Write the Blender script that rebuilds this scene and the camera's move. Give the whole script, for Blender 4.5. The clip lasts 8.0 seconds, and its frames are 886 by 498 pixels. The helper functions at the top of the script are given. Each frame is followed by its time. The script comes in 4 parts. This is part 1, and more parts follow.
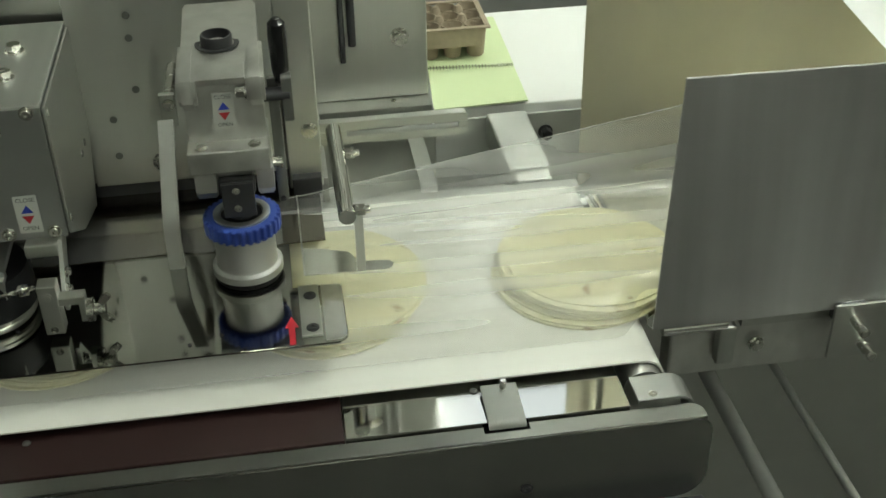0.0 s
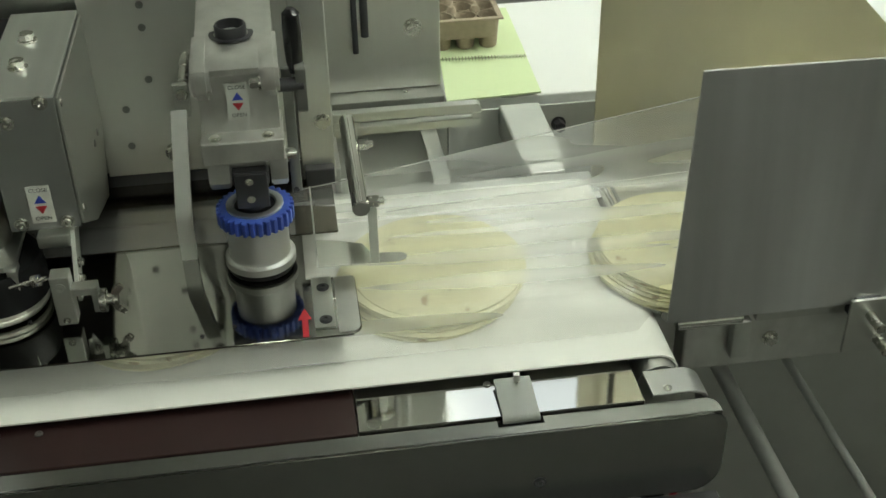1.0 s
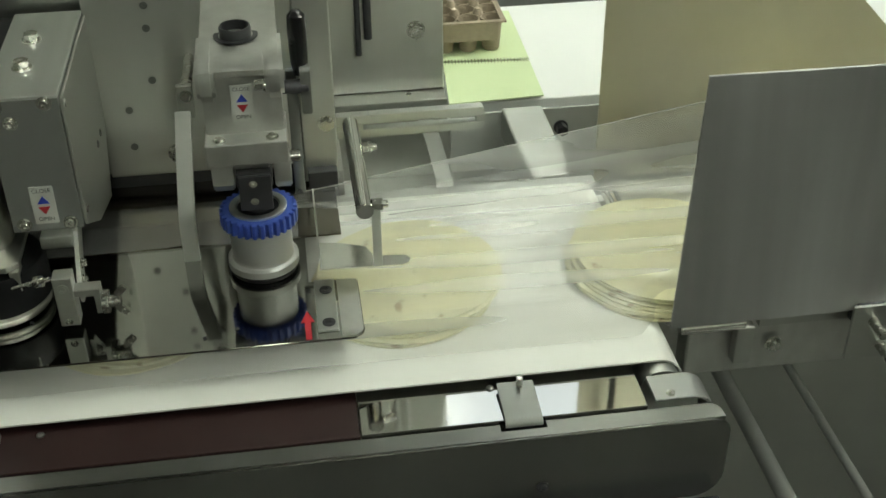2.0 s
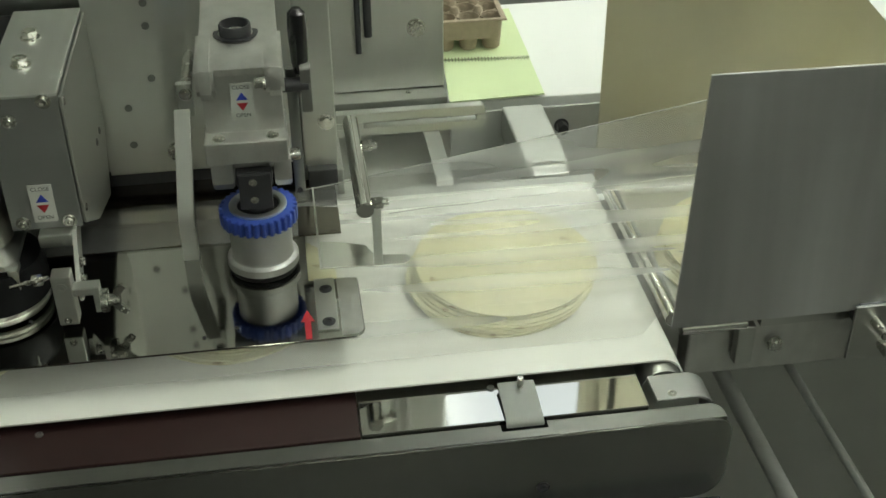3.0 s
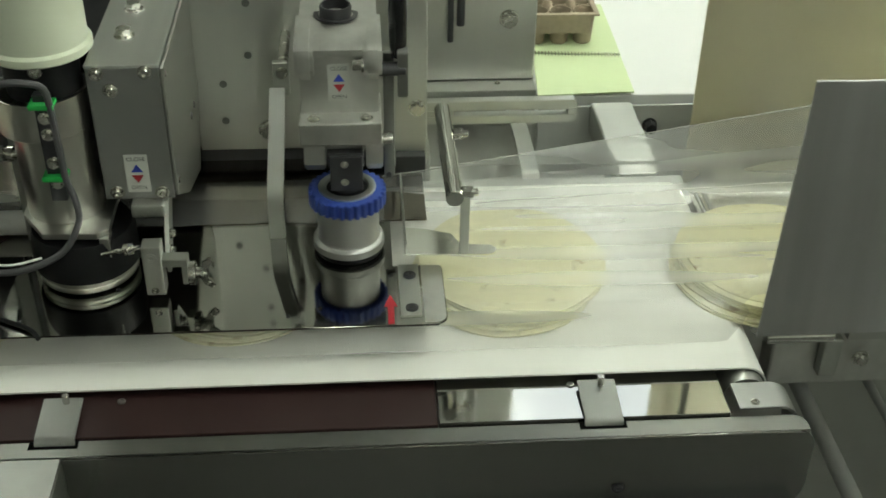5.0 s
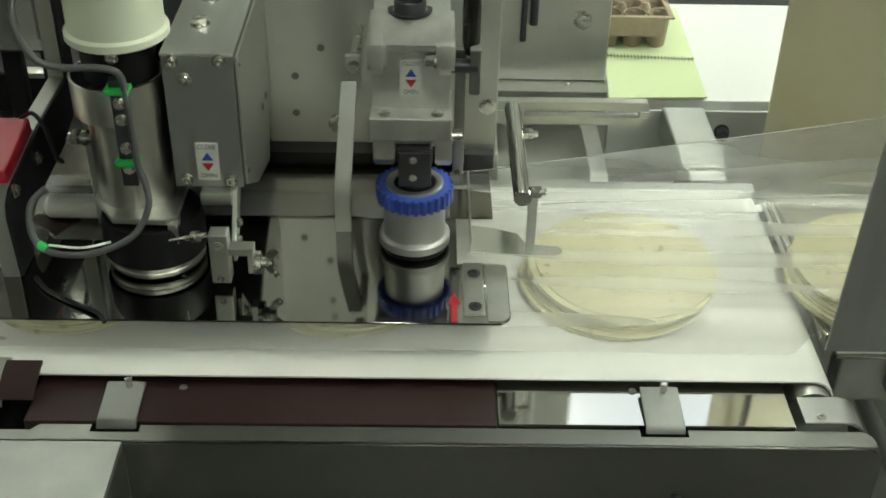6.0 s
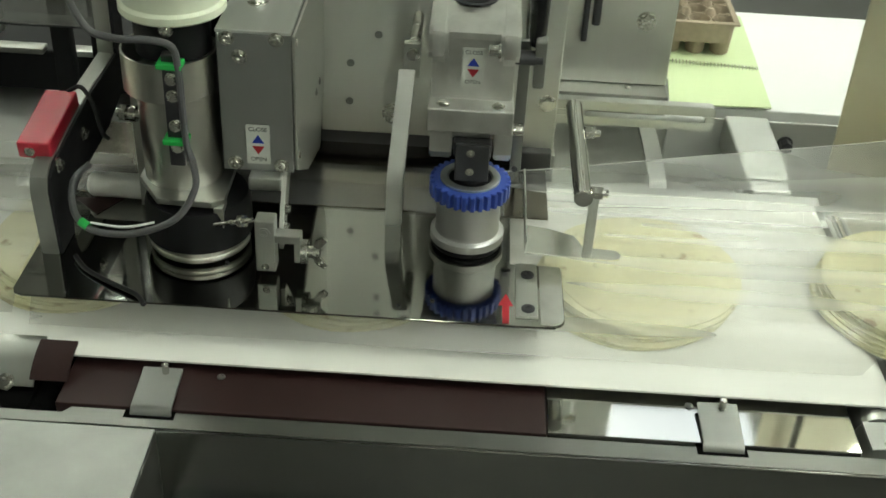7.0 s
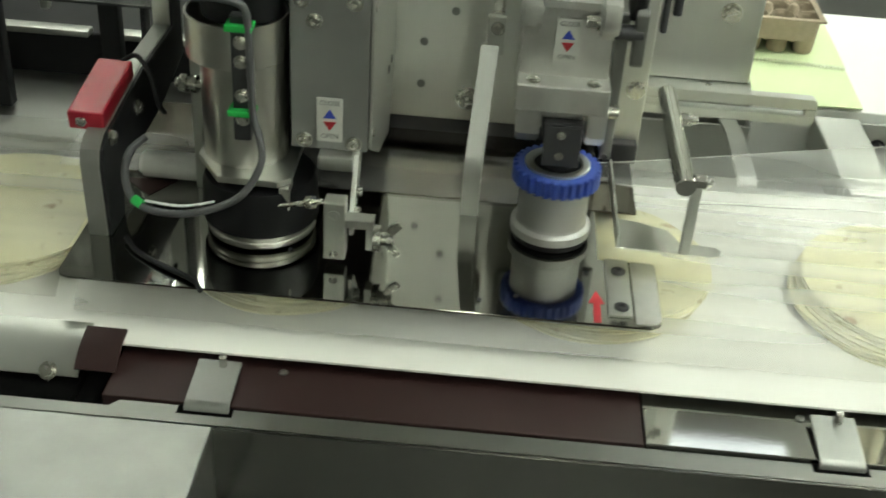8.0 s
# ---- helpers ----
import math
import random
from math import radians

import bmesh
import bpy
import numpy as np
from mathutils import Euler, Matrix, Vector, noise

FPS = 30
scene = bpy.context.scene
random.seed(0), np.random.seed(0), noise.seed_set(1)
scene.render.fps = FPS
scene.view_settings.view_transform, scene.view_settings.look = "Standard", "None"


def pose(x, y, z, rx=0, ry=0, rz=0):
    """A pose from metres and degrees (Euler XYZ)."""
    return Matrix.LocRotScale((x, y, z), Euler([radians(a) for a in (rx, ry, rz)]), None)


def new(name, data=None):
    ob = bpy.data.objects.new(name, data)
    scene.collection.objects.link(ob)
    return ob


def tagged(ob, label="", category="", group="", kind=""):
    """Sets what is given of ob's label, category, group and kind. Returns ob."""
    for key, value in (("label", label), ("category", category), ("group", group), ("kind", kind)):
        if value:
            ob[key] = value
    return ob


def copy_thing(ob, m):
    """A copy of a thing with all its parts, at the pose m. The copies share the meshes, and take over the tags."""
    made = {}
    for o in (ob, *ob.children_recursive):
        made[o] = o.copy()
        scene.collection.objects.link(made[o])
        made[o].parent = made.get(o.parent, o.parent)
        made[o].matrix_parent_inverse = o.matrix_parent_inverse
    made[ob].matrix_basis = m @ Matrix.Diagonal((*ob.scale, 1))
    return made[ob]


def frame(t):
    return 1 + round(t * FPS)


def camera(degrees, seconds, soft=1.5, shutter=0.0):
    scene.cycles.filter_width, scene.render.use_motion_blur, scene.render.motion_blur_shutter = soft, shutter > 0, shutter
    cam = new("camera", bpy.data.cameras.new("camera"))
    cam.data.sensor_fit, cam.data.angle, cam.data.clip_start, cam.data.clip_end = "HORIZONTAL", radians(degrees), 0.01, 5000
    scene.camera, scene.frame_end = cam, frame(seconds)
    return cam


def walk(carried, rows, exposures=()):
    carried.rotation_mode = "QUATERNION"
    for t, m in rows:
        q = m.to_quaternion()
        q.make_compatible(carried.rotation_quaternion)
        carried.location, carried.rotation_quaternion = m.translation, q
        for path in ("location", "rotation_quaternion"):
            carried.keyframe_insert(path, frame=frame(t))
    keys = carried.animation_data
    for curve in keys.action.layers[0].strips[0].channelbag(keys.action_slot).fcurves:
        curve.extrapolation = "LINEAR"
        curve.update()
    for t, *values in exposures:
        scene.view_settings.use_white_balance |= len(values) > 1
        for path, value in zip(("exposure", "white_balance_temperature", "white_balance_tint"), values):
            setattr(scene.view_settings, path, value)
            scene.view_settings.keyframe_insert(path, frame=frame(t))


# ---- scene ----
cam = camera(41.24, 8.0, soft=1.6, shutter=0.4)
PATH = [
    (0, pose(0.3195, -0.0561, 1.6296, 56.438, 0.990, -8.791)),
    (0.5, pose(0.3142, -0.0530, 1.6280, 56.096, 0.769, -8.637)),
    (1, pose(0.3130, -0.0495, 1.6277, 56.003, 0.894, -8.357)),
    (1.5, pose(0.3095, -0.0481, 1.6283, 56.091, 0.663, -8.260)),
    (3, pose(0.3053, -0.0409, 1.6267, 55.964, 0.365, -8.290)),
    (3.5, pose(0.3044, -0.0390, 1.6253, 55.893, 0.315, -8.202)),
    (4, pose(0.2982, -0.0371, 1.6236, 55.834, 0.028, -7.382)),
    (4.5, pose(0.2876, -0.0370, 1.6227, 55.673, -0.427, -5.868)),
    (6, pose(0.2750, -0.0308, 1.6172, 55.529, -1.047, -0.280)),
    (6.5, pose(0.2693, -0.0259, 1.6082, 55.634, -1.199, 0.991)),
    (7, pose(0.2546, -0.0005, 1.5815, 55.903, -2.600, 2.582)),
    (7.5, pose(0.2417, 0.0297, 1.5437, 56.921, -4.079, 3.720)),
    (8, pose(0.1995, 0.0576, 1.4989, 57.159, -3.365, 4.110)),
]
walk(cam, PATH, exposures=[(0.0, -0.03), (4.0, -0.03), (6.0, 0.10), (7.0, 0.24), (8.0, 0.38)])

# ---- world and lamps ----
world = bpy.data.worlds.new("world")
scene.world = world
world.use_nodes = True
world.node_tree.nodes["Background"].inputs[0].default_value = (0.62, 0.66, 0.58, 1)
world.node_tree.nodes["Background"].inputs[1].default_value = 0.15
TUBE_POWER = 39.5
TUBES = [(-2.9, 1.3), (0.45, -2.28), (1.5, 0.1), (2.5, -1.5), (-0.95, 3.2), (0.60, 3.2), (1.75, 3.2), (1.5, 1.3), (2.3, 1.3)]


# ---- materials ----
def mat(name, colour, rough=0.5, metal=0.0, vary=0.12, scale=(20, 20, 20), fine=400.0, bump=0.05, rvary=0.1, **more):
    m = bpy.data.materials.new(name)
    m.use_nodes = True
    nt = m.node_tree
    b = nt.nodes["Principled BSDF"]
    tc = nt.nodes.new("ShaderNodeTexCoord")
    mp = nt.nodes.new("ShaderNodeMapping")
    mp.inputs["Scale"].default_value = scale
    nt.links.new(tc.outputs["Object"], mp.inputs["Vector"])
    n1 = nt.nodes.new("ShaderNodeTexNoise")
    n1.inputs["Scale"].default_value, n1.inputs["Detail"].default_value = 1.0, 5.0
    nt.links.new(mp.outputs[0], n1.inputs["Vector"])
    n2 = nt.nodes.new("ShaderNodeTexNoise")
    n2.inputs["Scale"].default_value, n2.inputs["Detail"].default_value = fine, 3.0
    nt.links.new(tc.outputs["Object"], n2.inputs["Vector"])
    mix = nt.nodes.new("ShaderNodeMix")
    mix.data_type = "RGBA"
    mix.inputs[6].default_value = (*[c * (1 - vary) for c in colour], 1)
    mix.inputs[7].default_value = (*[min(1, c * (1 + vary)) for c in colour], 1)
    nt.links.new(n1.outputs["Fac"], mix.inputs[0])
    nt.links.new(mix.outputs[2], b.inputs["Base Color"])
    mr = nt.nodes.new("ShaderNodeMapRange")
    mr.inputs["From Min"].default_value, mr.inputs["From Max"].default_value = 0.3, 0.7
    mr.inputs["To Min"].default_value, mr.inputs["To Max"].default_value = max(0.02, rough * (1 - rvary)), min(1, rough * (1 + rvary))
    nt.links.new(n1.outputs["Fac"], mr.inputs["Value"])
    nt.links.new(mr.outputs[0], b.inputs["Roughness"])
    b.inputs["Metallic"].default_value = metal
    if bump:
        bp = nt.nodes.new("ShaderNodeBump")
        bp.inputs["Strength"].default_value, bp.inputs["Distance"].default_value = bump, 0.001
        nt.links.new(n2.outputs["Fac"], bp.inputs["Height"])
        nt.links.new(bp.outputs[0], b.inputs["Normal"])
    for k, v in more.items():
        b.inputs[k].default_value = v
    return m


M_brush_v = mat("brushed_steel_upright", (0.62, 0.625, 0.59), 0.42, 1.0, 0.06, (40, 40, 1.2), 700, 0.04, 0.08)
# the wide upright bands are reflections painted into the colour
M_guard = mat("guard_sheet_painted_bands", (0.86, 0.86, 0.80), 0.46, 1.0, 0.95, (7, 7, 0.10), 700, 0.04, 0.25)
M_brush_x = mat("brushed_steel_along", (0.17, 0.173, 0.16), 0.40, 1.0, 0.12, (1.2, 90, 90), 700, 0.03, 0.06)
M_rail = mat("smooth_rail_steel", (0.23, 0.23, 0.214), 0.24, 1.0, 0.08, (1.2, 30, 30), 600, 0.02, 0.10)
M_steel = mat("steel_sheet", (0.47, 0.475, 0.45), 0.33, 1.0, 0.08, (5, 5, 5), 500, 0.03, 0.10)
M_apron = mat("mottled_sheet_steel", (0.33, 0.335, 0.32), 0.46, 1.0, 0.30, (18, 18, 18), 120, 0.06, 0.05)
M_satin = mat("satin_machined_steel", (0.50, 0.51, 0.48), 0.40, 1.0, 0.10, (14, 14, 14), 600, 0.05, 0.15)
M_insert = mat("mirror_insert_steel", (0.33, 0.33, 0.305), 0.05, 1.0, 0.10, (8, 8, 8), 300, 0.008, 0.4)
M_polish = mat("polished_steel", (0.70, 0.70, 0.66), 0.035, 1.0, 0.05, (8, 8, 8), 300, 0.008, 0.4)
M_mirror = mat("mirror_plate_steel", (0.31, 0.31, 0.287), 0.065, 1.0, 0.08, (8, 8, 8), 300, 0.008, 0.4)
# plain steel with a tan reflection put into its base colour
M_tint = mat("steel_painted_tan_reflection", (0.64, 0.61, 0.49), 0.46, 1.0, 0.26, (5, 5, 4), 500, 0.03, 0.2)
M_cast = mat("cast_aluminium", (0.55, 0.55, 0.525), 0.42, 0.95, 0.30, (45, 45, 30), 900, 0.30, 0.25)
M_lid = mat("bright_brushed_lid", (0.80, 0.81, 0.79), 0.42, 1.0, 0.10, (60, 3, 60), 700, 0.05, 0.1)
M_strip = mat("bright_strip_steel", (0.36, 0.365, 0.345), 0.40, 0.8, 0.08, (40, 40, 2), 700, 0.04, 0.1)
M_rear = mat("tarnished_plate_steel", (0.17, 0.155, 0.13), 0.16, 1.0, 0.15, (6, 20, 6), 300, 0.02, 0.3)
M_blade = mat("bright_blade_steel", (0.66, 0.66, 0.62), 0.20, 1.0, 0.25, (25, 25, 25), 300, 0.02, 0.4)
M_milk = mat("milky_plastic", (0.74, 0.74, 0.71), 0.3, 0.0, 0.08, (20, 60, 60), 300, 0.05, Alpha=0.75)
M_grey = mat("grey_anodised_panel", (0.33, 0.335, 0.325), 0.38, 0.8, 0.06, (8, 8, 8), 900, 0.06, 0.12)
M_clip = mat("grey_steel_clip", (0.22, 0.224, 0.214), 0.40, 0.9, 0.12, (30, 30, 30), 700, 0.06, 0.15)
M_roller = mat("turned_aluminium", (0.42, 0.42, 0.41), 0.48, 0.75, 0.06, (4, 4, 300), 900, 0.06, 0.1)
M_motor = mat("dull_chrome_motor", (0.48, 0.475, 0.44), 0.33, 1.0, 0.1, (9, 9, 3), 500, 0.03, 0.15)
M_zinc = mat("zinc_plated_steel", (0.58, 0.575, 0.53), 0.24, 1.0, 0.12, (150, 150, 150), 900, 0.05, 0.3)
M_dark = mat("blackened_steel", (0.06, 0.06, 0.065), 0.35, 0.6, 0.2, (20, 20, 20), 600, 0.06)
M_black = mat("black_rubber", (0.007, 0.007, 0.008), 0.5, 0.0, 0.3, (40, 40, 40), 500, 0.1, **{"Specular IOR Level": 0.22})
M_gloss = mat("black_glossy_plastic", (0.010, 0.010, 0.011), 0.15, 0.0, 0.2, (40, 40, 40), 500, 0.01)
M_blue = mat("blue_nylon", (0.030, 0.065, 0.31), 0.42, 0.0, 0.15, (60, 60, 60), 900, 0.08)
M_red = mat("red_plastic", (0.38, 0.013, 0.032), 0.4, 0.0, 0.15, (60, 60, 60), 700, 0.06)
M_belt = mat("white_belt", (0.74, 0.74, 0.70), 0.42, 0.0, 0.05, (6, 60, 6), 1500, 0.06)
M_maroon = mat("maroon_laminate", (0.021, 0.0085, 0.0080), 0.50, 0.0, 0.12, (3, 40, 3), 300, 0.02, 0.05, **{"Specular IOR Level": 0.3})
M_cream = mat("cream_enamel", (0.66, 0.70, 0.56), 0.3, 0.0, 0.04, (12, 12, 12), 300, 0.02)
M_paper = mat("pale_green_paper", (0.60, 0.70, 0.42), 0.7, 0.0, 0.05, (15, 15, 15), 900, 0.05)
M_pulp = mat("moulded_pulp", (0.33, 0.27, 0.20), 0.9, 0.0, 0.2, (120, 120, 120), 900, 0.6)
M_pale = mat("pale_grey_enamel", (0.45, 0.46, 0.44), 0.35, 0.0, 0.06, (9, 9, 9), 300, 0.02)
M_white = mat("white_laminate", (0.80, 0.81, 0.80), 0.3, 0.0, 0.03, (5, 5, 5), 300, 0.02)
M_label = mat("white_label_vinyl", (0.55, 0.56, 0.52), 0.4, 0.0, 0.05, (60, 60, 60), 600, 0.02)
M_ink_blue = mat("blue_ink", (0.03, 0.06, 0.42), 0.4, 0.0, 0.05)
M_ink_red = mat("red_ink", (0.40, 0.02, 0.03), 0.4, 0.0, 0.05)
M_ink = mat("dark_ink", (0.10, 0.10, 0.10), 0.5, 0.0, 0.05)
M_green = mat("green_tape", (0.02, 0.42, 0.08), 0.4, 0.0, 0.1)
M_cable = mat("grey_cable_sheath", (0.075, 0.075, 0.08), 0.4, 0.0, 0.1)
M_floor = mat("sealed_concrete", (0.105, 0.105, 0.098), 0.4, 0.0, 0.2, (3, 3, 3), 120, 0.1)
M_wall = mat("painted_wall", (0.55, 0.55, 0.51), 0.6, 0.0, 0.05, (2, 2, 2), 150, 0.1)
M_dim_band = mat("grey_dimming_band", (0.16, 0.163, 0.155), 0.5, 0.0, 0.1, (2, 2, 2), 150, 0.1)
M_ceil = mat("ceiling_tile", (0.36, 0.36, 0.34), 0.8, 0.0, 0.05, (4, 4, 4), 200, 0.2)
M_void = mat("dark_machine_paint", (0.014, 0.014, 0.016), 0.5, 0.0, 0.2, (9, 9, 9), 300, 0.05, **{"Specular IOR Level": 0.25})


def film_material(name, haze_low, haze_high):
    m = bpy.data.materials.new(name)
    m.use_nodes = True
    nt = m.node_tree
    nt.nodes.clear()
    out = nt.nodes.new("ShaderNodeOutputMaterial")
    tr = nt.nodes.new("ShaderNodeBsdfTransparent")
    tr.inputs[0].default_value = (0.97, 0.97, 0.96, 1)
    gl = nt.nodes.new("ShaderNodeBsdfGlossy")
    gl.inputs["Roughness"].default_value = 0.34
    gl.inputs["Color"].default_value = (0.9, 0.9, 0.9, 1)
    df = nt.nodes.new("ShaderNodeBsdfDiffuse")
    df.inputs[0].default_value = (0.85, 0.85, 0.83, 1)
    tc = nt.nodes.new("ShaderNodeTexCoord")
    mp = nt.nodes.new("ShaderNodeMapping")
    mp.inputs["Scale"].default_value = (1.5, 28, 28)
    nt.links.new(tc.outputs["Object"], mp.inputs[0])
    no = nt.nodes.new("ShaderNodeTexNoise")
    no.inputs["Scale"].default_value, no.inputs["Detail"].default_value = 1.0, 1.5
    nt.links.new(mp.outputs[0], no.inputs[0])
    bp = nt.nodes.new("ShaderNodeBump")
    bp.inputs["Strength"].default_value, bp.inputs["Distance"].default_value = 0.30, 0.002
    nt.links.new(no.outputs["Fac"], bp.inputs["Height"])
    nt.links.new(bp.outputs[0], gl.inputs["Normal"])
    # pale diffuse streaks paint the film's gloss and haze
    mr = nt.nodes.new("ShaderNodeMapRange")
    mr.inputs["From Min"].default_value, mr.inputs["From Max"].default_value = 0.42, 0.74
    mr.inputs["To Min"].default_value, mr.inputs["To Max"].default_value = haze_low, haze_high
    nt.links.new(no.outputs["Fac"], mr.inputs["Value"])
    a = nt.nodes.new("ShaderNodeMixShader")
    nt.links.new(mr.outputs[0], a.inputs[0])
    nt.links.new(tr.outputs[0], a.inputs[1])
    nt.links.new(df.outputs[0], a.inputs[2])
    b = nt.nodes.new("ShaderNodeMixShader")
    b.inputs[0].default_value = 0.085
    nt.links.new(a.outputs[0], b.inputs[1])
    nt.links.new(gl.outputs[0], b.inputs[2])
    nt.links.new(b.outputs[0], out.inputs[0])
    return m


# black without gloss, for shade painted into gaps
M_gap = mat("painted_gap_shade", (0.004, 0.004, 0.004), 0.7, 0.0, 0.2, (40, 40, 40), 500, 0.05, **{"Specular IOR Level": 0.0})
M_film = film_material("clear_wrapping_film", 0.08, 0.32)
M_fold = film_material("folded_film_painted_sheen", 0.20, 0.46)
M_seam = film_material("thin_clear_film", 0.03, 0.22)
M_hem = mat("film_edge", (0.80, 0.80, 0.76), 0.3, 0.0, 0.05, Alpha=0.4)


def tortilla_material():
    m = mat("flour_tortilla", (0.71, 0.68, 0.44), 0.75, 0.0, 0.10, (35, 35, 35), 500, 0.25)
    nt = m.node_tree
    b = nt.nodes["Principled BSDF"]
    src = b.inputs["Base Color"].links[0].from_socket
    tc = nt.nodes.new("ShaderNodeTexCoord")
    oi = nt.nodes.new("ShaderNodeObjectInfo")
    add = nt.nodes.new("ShaderNodeVectorMath")
    add.operation = "ADD"
    sc = nt.nodes.new("ShaderNodeVectorMath")
    sc.operation = "SCALE"
    sc.inputs[0].default_value = (3.7, 5.1, 2.3)
    nt.links.new(oi.outputs["Random"], sc.inputs["Scale"])
    nt.links.new(tc.outputs["Object"], add.inputs[0])
    nt.links.new(sc.outputs[0], add.inputs[1])
    n = nt.nodes.new("ShaderNodeTexNoise")
    n.inputs["Scale"].default_value, n.inputs["Detail"].default_value, n.inputs["Roughness"].default_value = 42, 3, 0.55
    nt.links.new(add.outputs[0], n.inputs[0])
    r = nt.nodes.new("ShaderNodeMapRange")
    r.inputs["From Min"].default_value, r.inputs["From Max"].default_value = 0.615, 0.73
    r.inputs["To Max"].default_value = 0.75
    nt.links.new(n.outputs["Fac"], r.inputs[0])
    mx = nt.nodes.new("ShaderNodeMix")
    mx.data_type = "RGBA"
    mx.inputs[7].default_value = (0.26, 0.15, 0.07, 1)
    nt.links.new(r.outputs[0], mx.inputs[0])
    nt.links.new(src, mx.inputs[6])
    nt.links.new(mx.outputs[2], b.inputs["Base Color"])
    return m


M_tort = tortilla_material()


def glow(name, colour, strength):
    m = bpy.data.materials.new(name)
    m.use_nodes = True
    b = m.node_tree.nodes["Principled BSDF"]
    b.inputs["Emission Color"].default_value = (*colour, 1)
    b.inputs["Emission Strength"].default_value = strength
    return m


M_tube = glow("fluorescent_tube_glow", (0.935, 1.0, 0.86), TUBE_POWER)
M_sky = glow("skylight_pane_glow", (0.86, 0.95, 1.0), 2.1)

# ---- builders ----
ORIGIN = {}


def box(bm, x0, x1, y0, y1, z0, z1, bevel=0.0, turn=None):
    r = bmesh.ops.create_cube(bm, size=1.0)
    vs = r["verts"]
    c = Vector(((x0 + x1) / 2, (y0 + y1) / 2, (z0 + z1) / 2))
    for v in vs:
        v.co = Vector((v.co.x * (x1 - x0), v.co.y * (y1 - y0), v.co.z * (z1 - z0)))
        if turn:
            v.co = turn @ v.co
        v.co += c
    if bevel:
        es = {e for v in vs for e in v.link_edges}
        bmesh.ops.bevel(bm, geom=list(es), offset=bevel, segments=2, affect="EDGES", profile=0.5)
    return bm


def cyl(bm, p, q, r, seg=24, r2=None, bevel=0.0):
    p, q = Vector(p), Vector(q)
    d = q - p
    rot = d.to_track_quat("Z", "Y").to_matrix().to_4x4()
    res = bmesh.ops.create_cone(bm, cap_ends=True, segments=seg, radius1=r, radius2=r if r2 is None else r2, depth=d.length,
                                matrix=Matrix.Translation((p + q) / 2) @ rot)
    if bevel:
        es = {e for v in res["verts"] for e in v.link_edges if len(e.link_faces) == 2 and e.calc_face_angle(0) > 1.0}
        bmesh.ops.bevel(bm, geom=list(es), offset=bevel, segments=2, affect="EDGES")
    return bm


def lathe(bm, profile, c=(0, 0, 0), seg=48):
    rings = []
    for r, z in profile:
        if r < 1e-6:
            rings.append([bm.verts.new((c[0], c[1], c[2] + z))])
        else:
            rings.append([bm.verts.new((c[0] + r * math.cos(2 * math.pi * i / seg), c[1] + r * math.sin(2 * math.pi * i / seg), c[2] + z)) for i in range(seg)])
    for a, b in zip(rings, rings[1:]):
        for i in range(seg):
            j = (i + 1) % seg
            if len(a) == 1 and len(b) == 1:
                continue
            if len(a) == 1:
                bm.faces.new((a[0], b[j], b[i]))
            elif len(b) == 1:
                bm.faces.new((a[i], a[j], b[0]))
            else:
                bm.faces.new((a[i], a[j], b[j], b[i]))
    return bm


def prism(bm, poly, axis, a, b, bevel=0.0):
    """A polygon of (u, v) pushed along an axis: x gives (y, z), y gives (x, z), z gives (x, y)."""
    def at(u, v, w):
        return {"x": (w, u, v), "y": (u, w, v), "z": (u, v, w)}[axis]
    lo = [bm.verts.new(at(u, v, a)) for u, v in poly]
    hi = [bm.verts.new(at(u, v, b)) for u, v in poly]
    n = len(poly)
    fs = [bm.faces.new(lo), bm.faces.new(hi)]
    fs += [bm.faces.new((lo[i], lo[(i + 1) % n], hi[(i + 1) % n], hi[i])) for i in range(n)]
    bmesh.ops.recalc_face_normals(bm, faces=fs)
    if bevel:
        es = {e for f in fs[:2] for e in f.edges}
        bmesh.ops.bevel(bm, geom=list(es), offset=bevel, segments=2, affect="EDGES")
    return bm


def rounded(x0, x1, y0, y1, radii, n=6):
    """A rectangle with corner radii: low-low, high-low, high-high, low-high."""
    pts = []
    for (cx, cy, sx, sy, a0), r in zip(((x0, y0, 1, 1, 180), (x1, y0, -1, 1, 270), (x1, y1, -1, -1, 0), (x0, y1, 1, -1, 90)), radii):
        if r < 1e-5:
            pts.append((cx, cy))
            continue
        for i in range(n + 1):
            a = radians(a0 + 90 * i / n)
            pts.append((cx + sx * r + r * math.cos(a), cy + sy * r + r * math.sin(a)))
    return pts


def ribbon(path, thick, bend=0.0, n=6):
    """The closed outline of a strip of even thickness along a 2D path with rounded corners."""
    pts = [Vector(p) for p in path]
    line = [pts[0]]
    for a, b, c in zip(pts, pts[1:], pts[2:]):
        u, w = (a - b).normalized(), (c - b).normalized()
        if bend == 0:
            line.append(b)
            continue
        for i in range(n + 1):
            k = i / n
            line.append(b + u * bend * (1 - k) ** 2 + w * bend * k ** 2)
    line.append(pts[-1])
    left, right = [], []
    for i, p in enumerate(line):
        d = (line[min(i + 1, len(line) - 1)] - line[max(i - 1, 0)]).normalized()
        nrm = Vector((-d.y, d.x)) * thick / 2
        left.append(tuple(p + nrm))
        right.append(tuple(p - nrm))
    return left + right[::-1]


